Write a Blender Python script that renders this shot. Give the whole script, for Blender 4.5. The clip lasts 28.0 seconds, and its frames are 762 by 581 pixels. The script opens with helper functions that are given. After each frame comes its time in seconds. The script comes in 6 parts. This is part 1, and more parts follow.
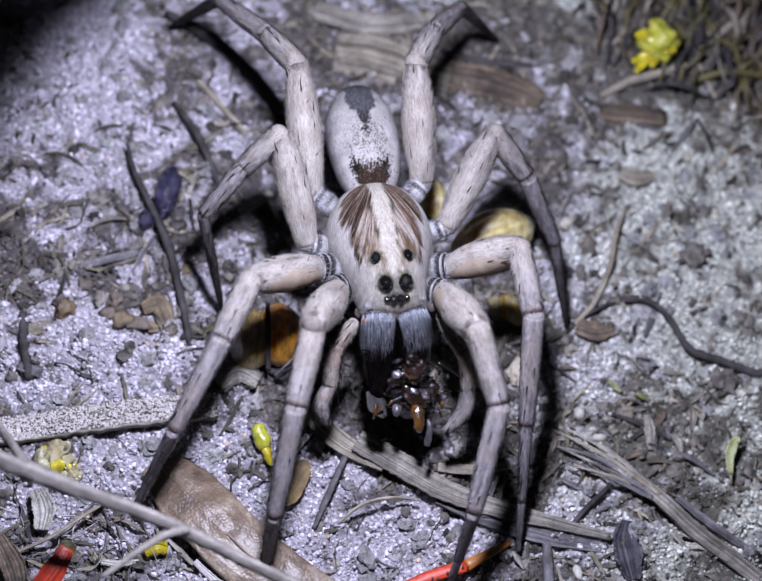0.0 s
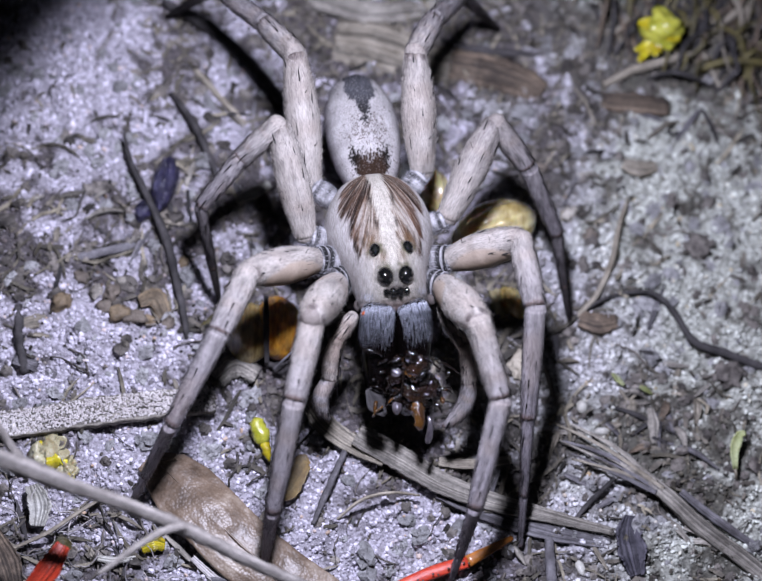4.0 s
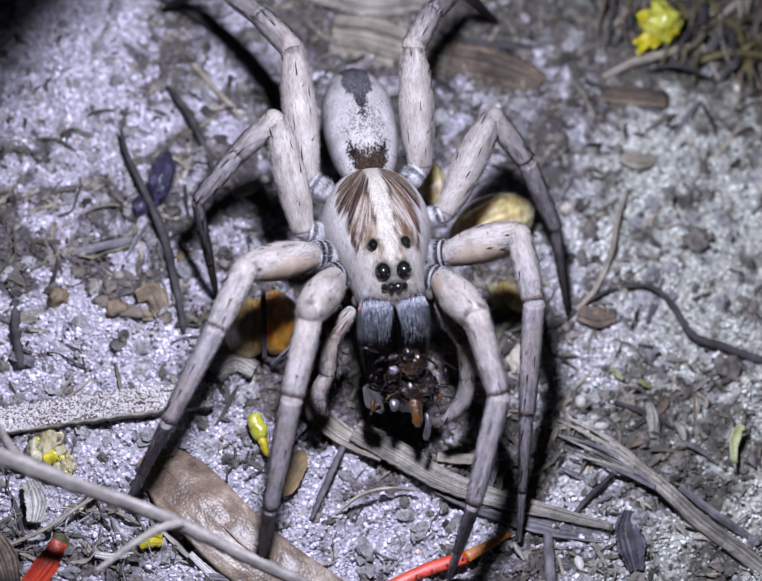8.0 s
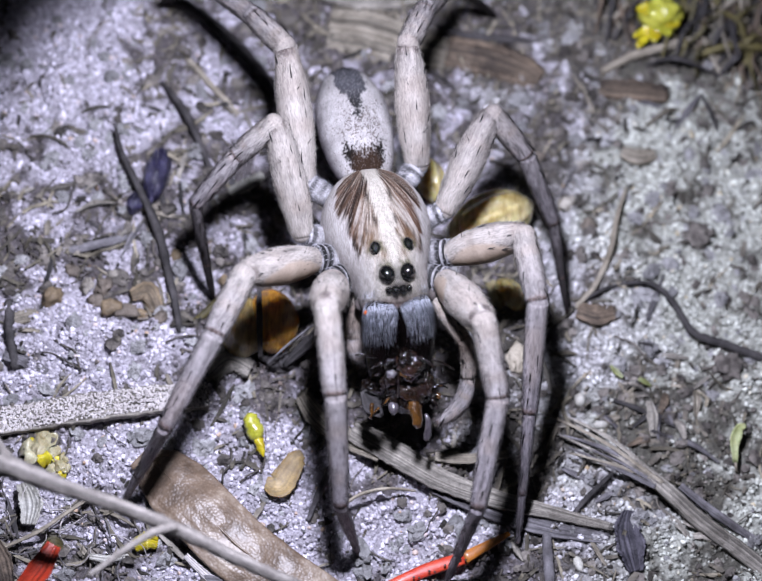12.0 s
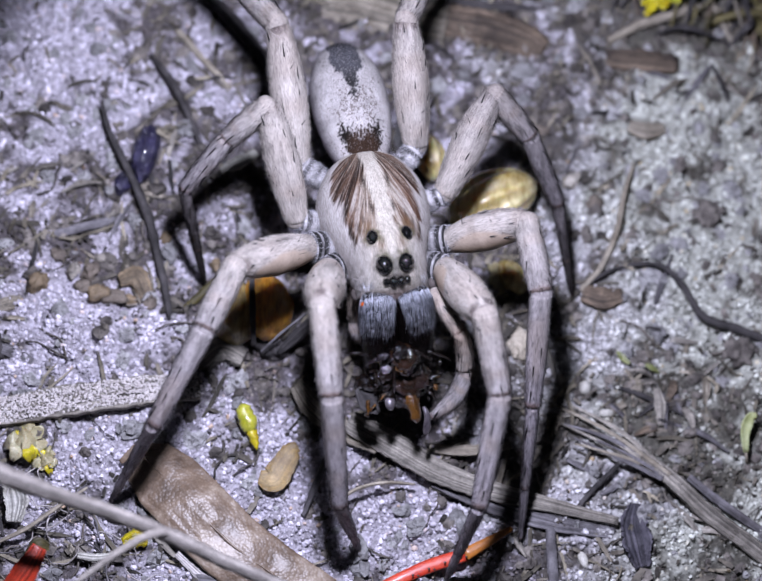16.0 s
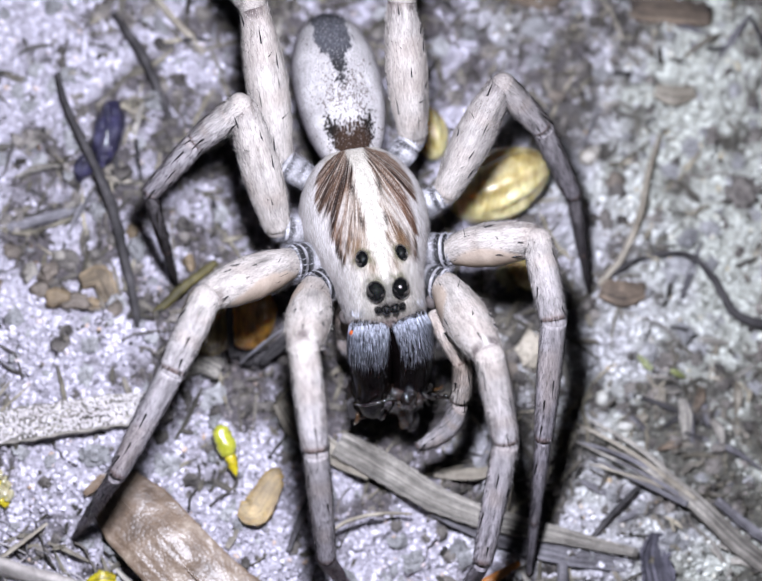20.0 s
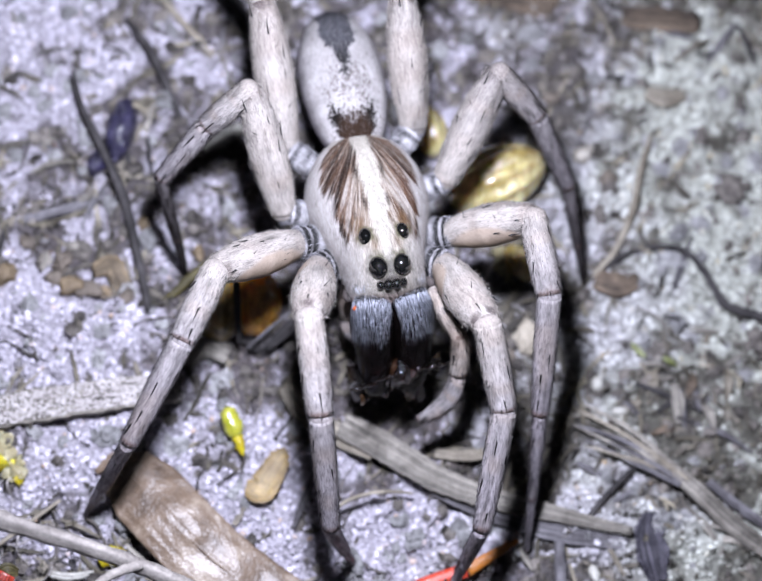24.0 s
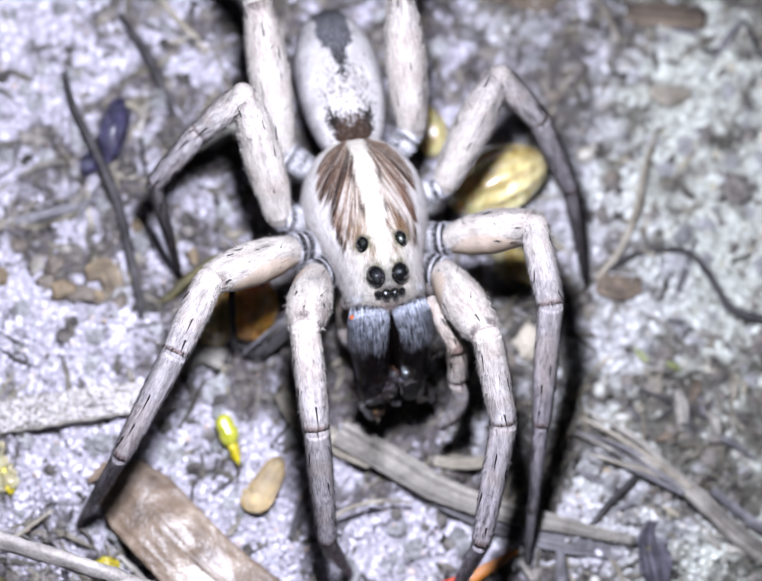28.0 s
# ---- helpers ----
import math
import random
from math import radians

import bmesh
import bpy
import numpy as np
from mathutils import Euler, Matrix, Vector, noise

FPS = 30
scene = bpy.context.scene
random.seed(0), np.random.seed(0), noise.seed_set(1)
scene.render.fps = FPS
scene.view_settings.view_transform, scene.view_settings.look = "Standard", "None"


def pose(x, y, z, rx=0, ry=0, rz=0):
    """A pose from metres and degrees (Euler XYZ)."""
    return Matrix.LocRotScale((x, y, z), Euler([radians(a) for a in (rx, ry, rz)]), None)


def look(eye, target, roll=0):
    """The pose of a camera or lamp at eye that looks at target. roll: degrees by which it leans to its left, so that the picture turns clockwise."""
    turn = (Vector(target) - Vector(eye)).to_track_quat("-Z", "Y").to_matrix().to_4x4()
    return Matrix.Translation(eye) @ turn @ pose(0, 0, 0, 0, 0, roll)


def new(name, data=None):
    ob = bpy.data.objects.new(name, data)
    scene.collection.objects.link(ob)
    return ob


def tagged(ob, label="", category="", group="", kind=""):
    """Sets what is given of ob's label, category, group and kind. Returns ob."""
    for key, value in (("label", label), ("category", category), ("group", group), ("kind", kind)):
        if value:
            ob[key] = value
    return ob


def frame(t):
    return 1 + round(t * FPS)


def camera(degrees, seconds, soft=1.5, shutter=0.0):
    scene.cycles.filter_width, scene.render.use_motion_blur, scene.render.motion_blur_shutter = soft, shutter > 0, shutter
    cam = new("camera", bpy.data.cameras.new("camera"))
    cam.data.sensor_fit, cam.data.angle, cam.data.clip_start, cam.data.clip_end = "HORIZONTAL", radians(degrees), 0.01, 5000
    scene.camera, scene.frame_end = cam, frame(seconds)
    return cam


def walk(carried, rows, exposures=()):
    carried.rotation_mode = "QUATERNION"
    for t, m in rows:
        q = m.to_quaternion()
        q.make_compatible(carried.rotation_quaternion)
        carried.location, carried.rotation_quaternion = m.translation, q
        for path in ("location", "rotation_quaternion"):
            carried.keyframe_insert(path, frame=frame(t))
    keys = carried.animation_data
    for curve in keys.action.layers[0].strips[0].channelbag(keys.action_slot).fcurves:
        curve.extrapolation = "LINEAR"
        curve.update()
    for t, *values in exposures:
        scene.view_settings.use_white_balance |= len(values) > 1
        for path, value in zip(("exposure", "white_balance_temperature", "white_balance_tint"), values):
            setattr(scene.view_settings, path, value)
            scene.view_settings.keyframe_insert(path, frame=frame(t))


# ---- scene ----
# ---- camera and its way ----
cam = camera(20.0, 28.0, soft=1.5)
WAY = [
    (0, -17.206, -61.215, 134.474, 26.1935, -6.1335, -0.0183),
    (0.5, -17.050, -60.703, 133.902, 26.0178, -6.1015, -0.0360),
    (1, -17.167, -61.128, 134.772, 25.9367, -6.1068, 0.0040),
    (1.5, -16.848, -59.783, 132.527, 25.8633, -6.0684, -0.0144),
    (2, -16.761, -60.040, 132.661, 25.8731, -6.0104, -0.0327),
    (2.5, -16.771, -59.941, 132.749, 25.8575, -6.0046, -0.0488),
    (3, -16.769, -59.954, 132.802, 25.8534, -6.0112, -0.0348),
    (3.5, -16.707, -60.136, 132.861, 25.8904, -5.9786, -0.0533),
    (5.5, -16.801, -60.133, 133.045, 25.8765, -6.0126, -0.0538),
    (6, -16.829, -60.084, 132.937, 25.8626, -6.0352, -0.0982),
    (6.5, -16.720, -59.313, 132.776, 25.5036, -6.0059, -0.1380),
    (7, -16.674, -59.433, 132.709, 25.5471, -5.9986, -0.1481),
    (7.5, -16.682, -59.411, 132.727, 25.5703, -5.9877, -0.1688),
    (8, -16.585, -59.439, 132.679, 25.5511, -5.9512, -0.1456),
    (8.5, -16.530, -58.996, 132.469, 25.4162, -5.9462, -0.1476),
    (9, -16.268, -58.554, 132.278, 25.2612, -5.8645, -0.1533),
    (9.5, -16.406, -58.465, 132.306, 25.1829, -5.9454, -0.1479),
    (10, -16.293, -58.171, 132.140, 25.1244, -5.9160, -0.1612),
    (10.5, -16.164, -57.539, 132.095, 24.9043, -5.8742, -0.1775),
    (11, -16.045, -57.683, 132.162, 24.9345, -5.8101, -0.1791),
    (11.5, -15.711, -57.564, 131.965, 24.9388, -5.6885, -0.1583),
    (12, -15.615, -57.663, 132.130, 24.9746, -5.6234, -0.1851),
    (12.5, -15.818, -58.283, 131.805, 25.2314, -5.6970, -0.2823),
    (14.5, -15.483, -57.379, 130.454, 25.1013, -5.6413, -0.2591),
    (15, -15.529, -56.636, 130.496, 24.7953, -5.6578, -0.2772),
    (15.5, -15.375, -54.833, 130.503, 23.8585, -5.5917, -0.2885),
    (16, -14.817, -50.839, 129.427, 22.4912, -5.4439, -0.2321),
    (16.5, -14.033, -46.301, 127.923, 20.9587, -5.2278, -0.2258),
    (17, -13.862, -41.315, 125.070, 19.2857, -5.2529, -0.3018),
    (17.5, -12.768, -37.874, 123.797, 18.0928, -4.8747, -0.1956),
    (18, -12.468, -34.719, 123.108, 16.9616, -4.8087, -0.1697),
    (18.5, -12.470, -31.000, 121.892, 15.6304, -4.9024, -0.1990),
    (19, -12.342, -28.559, 121.012, 14.6710, -4.8932, -0.2790),
    (19.5, -12.322, -28.471, 120.797, 14.5323, -4.8823, -0.2187),
    (20, -12.539, -29.330, 120.914, 14.8436, -4.9731, -0.2171),
    (20.5, -12.499, -29.394, 120.862, 14.8836, -4.9637, -0.2551),
    (21, -12.333, -29.184, 120.719, 14.8544, -4.8795, -0.2772),
    (21.5, -12.177, -30.557, 121.181, 15.3629, -4.7949, -0.2383),
    (23.5, -12.865, -38.015, 123.157, 18.0187, -4.9707, -0.2640),
    (24, -12.836, -38.318, 123.022, 18.1798, -4.9342, -0.2736),
    (24.5, -12.526, -38.244, 122.957, 18.1633, -4.8177, -0.2261),
    (25, -12.311, -37.620, 122.323, 18.0055, -4.7707, -0.2239),
    (25.5, -11.990, -36.499, 121.983, 17.5715, -4.6790, -0.1466),
    (26, -12.004, -34.782, 121.236, 16.9788, -4.7266, -0.0637),
    (26.5, -11.989, -34.563, 121.390, 16.9037, -4.6969, -0.1258),
    (27, -12.374, -34.452, 121.500, 16.8357, -4.8518, -0.1768),
    (27.5, -12.023, -34.944, 121.377, 17.0645, -4.7201, -0.1427),
    (28, -12.319, -34.584, 121.618, 16.8792, -4.8255, -0.2021),
]
walk(cam, [(t, pose(x / 1000, y / 1000, z / 1000, a, b, c)) for t, x, y, z, a, b, c in WAY],
     exposures=[(0, -0.08, 6370, 11), (6, -0.03, 6420, 10), (9, 0.1, 6440, 9), (11, 0.21, 6520, 8), (12.5, 0.07, 6560, 9), (15, -0.08, 6330, 12), (16.5, 0.02, 6420, 12),
                (18, 0.26, 6560, 8), (20, 0.4, 6680, 4), (21.5, 0.41, 6680, 4), (24, 0.34, 6530, 6), (26, 0.5, 6560, 5), (28, 0.63, 6620, 4)])

# ---- light: one cold hand torch at night ----
world = bpy.data.worlds.new("night")
world.use_nodes = True
scene.world = world
world.node_tree.nodes["Background"].inputs["Color"].default_value = (0.55, 0.6, 0.8, 1)
world.node_tree.nodes["Background"].inputs["Strength"].default_value = 0.021
torch = new("torch_light", bpy.data.lights.new("torch_light", "SPOT"))
torch.data.energy, torch.data.color = 0.368, (0.765, 0.785, 1.0)
torch.data.spot_size, torch.data.spot_blend, torch.data.shadow_soft_size = radians(79), 0.07, 0.0028
torch.matrix_world = look((-0.0083, 0.000, 0.062), (0.009, -0.0045, 0.0))

MM = 0.001


# ---- materials ----
def shader(name, rough=0.6, spec=0.5):
    m = bpy.data.materials.new(name)
    m.use_nodes = True
    b = m.node_tree.nodes["Principled BSDF"]
    b.inputs["Roughness"].default_value = rough
    b.inputs["Specular IOR Level"].default_value = spec
    return m, m.node_tree.nodes, m.node_tree.links, b


def coords(n, l, scale=(1, 1, 1)):
    tc = n.new("ShaderNodeTexCoord")
    mp = n.new("ShaderNodeMapping")
    mp.inputs["Scale"].default_value = [1000 * s for s in scale]
    l.new(tc.outputs["Object"], mp.inputs["Vector"])
    return mp.outputs["Vector"]


def noise_tex(n, l, vec, scale, detail=3.0, rough=0.55):
    t = n.new("ShaderNodeTexNoise")
    t.inputs["Scale"].default_value, t.inputs["Detail"].default_value, t.inputs["Roughness"].default_value = scale, detail, rough
    l.new(vec, t.inputs["Vector"])
    return t.outputs["Fac"]


def ramp(n, l, fac, stops):
    r = n.new("ShaderNodeValToRGB")
    e = r.color_ramp.elements
    while len(e) < len(stops):
        e.new(0.5)
    for k, (p, c) in zip(e, stops):
        k.position, k.color = p, (*c, 1)
    l.new(fac, r.inputs["Fac"])
    return r.outputs["Color"]


def mix(n, l, a, b, fac, mode="MIX"):
    m = n.new("ShaderNodeMix")
    m.data_type, m.blend_type = "RGBA", mode
    for s, v in ((m.inputs[0], fac), (m.inputs[6], a), (m.inputs[7], b)):
        if isinstance(v, (int, float)):
            s.default_value = v
        elif isinstance(v, tuple):
            s.default_value = (*v, 1)
        else:
            l.new(v, s)
    return m.outputs[2]


def bump(n, l, b, height, strength, dist):
    k = n.new("ShaderNodeBump")
    k.inputs["Strength"].default_value, k.inputs["Distance"].default_value = strength, dist * MM
    l.new(height, k.inputs["Height"])
    l.new(k.outputs["Normal"], b.inputs["Normal"])


def speckled(name, dark, light, rough=0.65, spec=0.4, scale=1.5, stretch=(1, 1, 1), fine=9.0, relief=0.08, sub=0.0, coat=0.0, island=0.0):
    """Two scales of colour variation, a fine relief and, where pieces are joined, a shade for each piece."""
    m, n, l, b = shader(name, rough, spec)
    v = coords(n, l, stretch)
    big = noise_tex(n, l, v, scale)
    small = noise_tex(n, l, v, fine, 4.0, 0.7)
    c = ramp(n, l, big, [(0.3, dark), (0.7, light)])
    c = mix(n, l, c, ramp(n, l, small, [(0.3, (0.35, 0.35, 0.35)), (0.7, (1, 1, 1))]), 0.7, "MULTIPLY")
    fib = n.new("ShaderNodeVertexColor")
    fib.layer_name = "Col"
    c = mix(n, l, c, fib.outputs["Color"], 1.0, "MULTIPLY")
    if island:
        g = n.new("ShaderNodeNewGeometry")
        c = mix(n, l, c, ramp(n, l, g.outputs["Random Per Island"], [(0.0, (1 - island,) * 3), (1.0, (1.0, 1.0, 1.0))]), 1.0, "MULTIPLY")
    else:
        o = n.new("ShaderNodeObjectInfo")
        c = mix(n, l, c, ramp(n, l, o.outputs["Random"], [(0.0, (0.8, 0.8, 0.8)), (1.0, (1.0, 1.0, 1.0))]), 1.0, "MULTIPLY")
    l.new(c, b.inputs["Base Color"])
    bump(n, l, b, small, 0.7, relief)
    if sub:
        b.inputs["Subsurface Weight"].default_value = sub
        b.inputs["Subsurface Radius"].default_value = (0.0006, 0.0004, 0.0003)
        b.inputs["Subsurface Scale"].default_value = 1.0
    b.inputs["Coat Weight"].default_value = coat
    b.inputs["Coat Roughness"].default_value = 0.15
    return m


def painted(name, rough=0.7, spec=0.35, scale=6.0, stretch=(1, 1, 1), depth=0.5, relief=0.05, sub=0.0):
    """Colour that lies in the mesh as a marking, with fine hairy grain over it."""
    m, n, l, b = shader(name, rough, spec)
    v = coords(n, l, stretch)
    a = n.new("ShaderNodeVertexColor")
    a.layer_name = "Col"
    fine = noise_tex(n, l, v, scale, 4.0, 0.7)
    soft = noise_tex(n, l, v, scale * 0.2, 2.0)
    c = mix(n, l, a.outputs["Color"], ramp(n, l, fine, [(0.34, (0.22, 0.2, 0.2)), (0.6, (1.0, 1.0, 1.0))]), depth, "MULTIPLY")
    c = mix(n, l, c, ramp(n, l, soft, [(0.3, (0.72, 0.7, 0.68)), (0.65, (1, 1, 1))]), 0.6, "MULTIPLY")
    l.new(c, b.inputs["Base Color"])
    bump(n, l, b, fine, 0.8, relief)
    if sub:
        b.inputs["Subsurface Weight"].default_value = sub
        b.inputs["Subsurface Radius"].default_value = (0.0005, 0.00035, 0.00025)
        b.inputs["Subsurface Scale"].default_value = 1.0
    return m


# torch colour put into the ground: violet at left, greenish at right
TORCH_TINT_LEFT, TORCH_TINT_RIGHT = (0.97, 0.93, 1.02), (0.93, 0.965, 0.84)


def ground_material():
    m, n, l, b = shader("damp_sandy_soil", 0.75, 0.4)
    v = coords(n, l)
    clean = n.new("ShaderNodeVertexColor")
    clean.layer_name = "Col"
    part_of = n.new("ShaderNodeSeparateColor")
    l.new(clean.outputs["Color"], part_of.inputs["Color"])
    mid = noise_tex(n, l, v, 0.6, 5.0, 0.65)
    fine = noise_tex(n, l, v, 3.2, 5.0, 0.75)
    pale = ramp(n, l, fine, [(0.28, (0.07, 0.066, 0.062)), (0.46, (0.3, 0.29, 0.29)), (0.7, (0.54, 0.53, 0.53))])
    humus = ramp(n, l, fine, [(0.3, (0.022, 0.019, 0.017)), (0.7, (0.15, 0.137, 0.128))])
    f = mix(n, l, part_of.outputs["Red"], mid, 0.3)
    c = mix(n, l, humus, pale, ramp(n, l, f, [(0.34, (0, 0, 0)), (0.62, (1, 1, 1))]))
    c = mix(n, l, c, ramp(n, l, part_of.outputs["Green"], [(0.0, TORCH_TINT_LEFT), (1.0, TORCH_TINT_RIGHT)]), 1.0, "MULTIPLY")
    l.new(c, b.inputs["Base Color"])
    bump(n, l, b, fine, 0.9, 0.25)
    return m


def quartz():
    m, n, l, b = shader("quartz_sand", 0.5, 0.3)
    g = n.new("ShaderNodeNewGeometry")
    r = g.outputs["Random Per Island"]
    c = ramp(n, l, r, [(0.0, (0.1, 0.095, 0.09)), (0.12, (0.33, 0.32, 0.315)), (0.45, (0.47, 0.46, 0.46)), (0.8, (0.6, 0.59, 0.6)), (0.97, (0.82, 0.81, 0.82)), (1.0, (0.5, 0.37, 0.22))])
    a = n.new("ShaderNodeVertexColor")
    a.layer_name = "Col"
    c = mix(n, l, c, a.outputs["Color"], 1.0, "MULTIPLY")
    l.new(c, b.inputs["Base Color"])
    b.inputs["Subsurface Weight"].default_value = 0.0
    return m


def plain(name, colour, rough=0.4, spec=0.5, coat=0.0):
    m, n, l, b = shader(name, rough, spec)
    v = coords(n, l)
    f = noise_tex(n, l, v, 5.0, 4.0)
    l.new(mix(n, l, tuple(0.7 * c for c in colour), colour, f), b.inputs["Base Color"])
    b.inputs["Coat Weight"].default_value = coat
    return m


def leathery():
    """Dry leaf skin: small raised scales, glossy, brown with paler worn places."""
    m, n, l, b = shader("brown_dead_leaf", 0.45, 0.6)
    v = coords(n, l)
    cell = n.new("ShaderNodeTexVoronoi")
    cell.inputs["Scale"].default_value = 5.0
    l.new(v, cell.inputs["Vector"])
    big = noise_tex(n, l, v, 0.45, 4.0, 0.6)
    fine = noise_tex(n, l, v, 6.0, 4.0, 0.7)
    c = ramp(n, l, big, [(0.3, (0.085, 0.057, 0.036)), (0.5, (0.2, 0.145, 0.1)), (0.7, (0.38, 0.315, 0.245))])
    c = mix(n, l, c, ramp(n, l, cell.outputs["Distance"], [(0.1, (1.1, 1.1, 1.1)), (0.55, (0.6, 0.55, 0.5))]), 0.4, "MULTIPLY")
    c = mix(n, l, c, ramp(n, l, fine, [(0.3, (0.5, 0.45, 0.42)), (0.65, (1, 1, 1))]), 0.4, "MULTIPLY")
    l.new(c, b.inputs["Base Color"])
    inv = n.new("ShaderNodeMath")
    inv.operation = "SUBTRACT"
    inv.inputs[0].default_value = 1.0
    l.new(cell.outputs["Distance"], inv.inputs[1])
    bump(n, l, b, inv.outputs[0], 0.5, 0.05)
    b.inputs["Coat Weight"].default_value = 0.1
    b.inputs["Coat Roughness"].default_value = 0.35
    return m


def husk(name, low, high, streak, rough=0.14):
    """A thin shiny translucent shell with fine streaks along it."""
    m, n, l, b = shader(name, rough, 0.7)
    v = coords(n, l)
    big = noise_tex(n, l, v, 0.5, 3.0)
    long = noise_tex(n, l, coords(n, l, (2.2, 0.35, 0.8)), 2.0, 4.0, 0.6)
    c = ramp(n, l, big, [(0.32, low), (0.66, high)])
    c = mix(n, l, c, ramp(n, l, long, [(0.32, streak), (0.56, (1, 1, 1))]), 0.75, "MULTIPLY")
    l.new(c, b.inputs["Base Color"])
    b.inputs["Subsurface Weight"].default_value = 0.5
    b.inputs["Subsurface Radius"].default_value = (0.0022, 0.0014, 0.0005)
    b.inputs["Subsurface Scale"].default_value = 1.0
    b.inputs["Coat Weight"].default_value = 1.0
    b.inputs["Coat Roughness"].default_value = 0.06
    crumple = noise_tex(n, l, v, 1.1, 3.0, 0.6)
    bump(n, l, b, mix(n, l, long, crumple, 0.5), 0.7, 0.4)
    return m


SOIL = ground_material()
QUARTZ = quartz()
CARAPACE = painted("carapace_hair", 0.75, 0.08, 13.0, (1, 0.16, 1), 0.5, 0.05)
ABDOMEN = painted("abdomen_hair", 0.8, 0.06, 14.0, (1, 0.4, 1), 0.35, 0.04)
LEG = painted("leg_hair", 0.65, 0.12, 11.0, (0.2, 1, 1), 0.5, 0.04)
BARE = painted("bare_cuticle", 0.34, 0.4, 5.0, (1, 1, 1), 0.2, 0.012)
SPINE = plain("black_spine", (0.012, 0.01, 0.01), 0.35)
EYE = plain("eye_lens", (0.004, 0.004, 0.004), 0.06, 0.7, coat=1.0)
JET = speckled("jaw_cuticle", (0.002, 0.0016, 0.0016), (0.006, 0.004, 0.004), 0.2, 0.06, 1.0, relief=0.004)
SILVER = speckled("silver_seta", (0.6, 0.63, 0.74), (0.78, 0.8, 0.9), 0.35, 0.4, 0.8, relief=0.0)
ORANGE = plain("orange_boss", (0.6, 0.11, 0.015), 0.35)
PREY = speckled("wet_prey", (0.002, 0.0015, 0.0015), (0.012, 0.006, 0.004), 0.12, 0.45, 1.5, relief=0.12, coat=1.0)
PREY_BROWN = speckled("wet_prey_brown", (0.005, 0.0025, 0.0015), (0.04, 0.017, 0.007), 0.14, 0.6, 1.0, relief=0.1, coat=1.0)
PREY_AMBER = speckled("wet_prey_amber", (0.03, 0.012, 0.003), (0.17, 0.075, 0.017), 0.12, 0.6, 1.2, relief=0.06, coat=1.0)
PREY_PALE = speckled("wet_prey_pale", (0.03, 0.025, 0.03), (0.16, 0.14, 0.155), 0.18, 0.6, 1.2, relief=0.06, coat=1.0)
BARK = speckled("weathered_bark", (0.2, 0.178, 0.15), (0.64, 0.59, 0.51), 0.8, 0.3, 0.5, (1, 1, 1), 6.0, 0.15)
GREY_STEM = speckled("grey_stem", (0.10, 0.09, 0.095), (0.28, 0.265, 0.28), 0.75, 0.3, 0.8, (1, 1, 1), 7.0, 0.08)
DARK_STEM = speckled("dark_stem", (0.025, 0.022, 0.022), (0.11, 0.1, 0.1), 0.7, 0.3, 0.8, (1, 1, 1), 7.0, 0.08)
SLATE = speckled("slate_flake", (0.07, 0.065, 0.085), (0.2, 0.185, 0.22), 0.7, 0.3, 0.8, (1, 1, 1), 6.0, 0.1)
PALE_GREEN = speckled("pale_seed_leaf", (0.26, 0.29, 0.09), (0.58, 0.62, 0.34), 0.35, 0.5, 0.6, relief=0.04, sub=0.1)
PALE_STEM = speckled("pale_dry_stem", (0.54, 0.49, 0.47), (0.82, 0.77, 0.75), 0.7, 0.3, 0.7, (1, 1, 1), 5.0, 0.08)
TWIG = speckled("greyed_twig", (0.28, 0.25, 0.225), (0.58, 0.53, 0.48), 0.75, 0.3, 0.7, (1, 1, 1), 5.0, 0.1)
STRAW = speckled("dry_straw", (0.22, 0.185, 0.135), (0.55, 0.49, 0.39), 0.7, 0.35, 0.5, (1, 1, 1), 6.0, 0.07)
BROWN_LEAF = leathery()
BROWN_WOOD = speckled("rotten_brown_wood", (0.06, 0.044, 0.033), (0.32, 0.24, 0.17), 0.75, 0.35, 0.5, (1, 1, 1), 4.0, 0.12)
OCHRE = speckled("ochre_chip", (0.13, 0.095, 0.058), (0.38, 0.285, 0.175), 0.6, 0.4, 0.8, relief=0.06)
FLAKE = speckled("amber_flake", (0.13, 0.08, 0.025), (0.42, 0.29, 0.11), 0.4, 0.5, 0.8, relief=0.05, sub=0.15)
YELLOW = speckled("yellow_petal", (0.5, 0.38, 0.01), (0.8, 0.7, 0.04), 0.25, 0.5, 0.7, relief=0.05, sub=0.1, coat=0.6)
LIME = speckled("yellow_green_bud", (0.36, 0.36, 0.02), (0.72, 0.7, 0.12), 0.22, 0.5, 0.7, relief=0.04, sub=0.1, coat=0.8)
OLIVE = speckled("olive_moss_blade", (0.05, 0.042, 0.014), (0.24, 0.2, 0.07), 0.6, 0.4, 0.6, relief=0.05)
RED = speckled("red_needle", (0.5, 0.03, 0.012), (0.75, 0.09, 0.04), 0.35, 0.5, 0.6, relief=0.04, coat=0.4)
RED_ORANGE = speckled("orange_needle", (0.4, 0.14, 0.02), (0.7, 0.25, 0.04), 0.35, 0.5, 0.6, relief=0.04, coat=0.4)
GOLD = husk("golden_husk", (0.26, 0.18, 0.05), (0.76, 0.67, 0.36), (0.5, 0.45, 0.3))
AMBER = husk("amber_husk", (0.2, 0.1, 0.018), (0.66, 0.31, 0.035), (0.35, 0.25, 0.15))
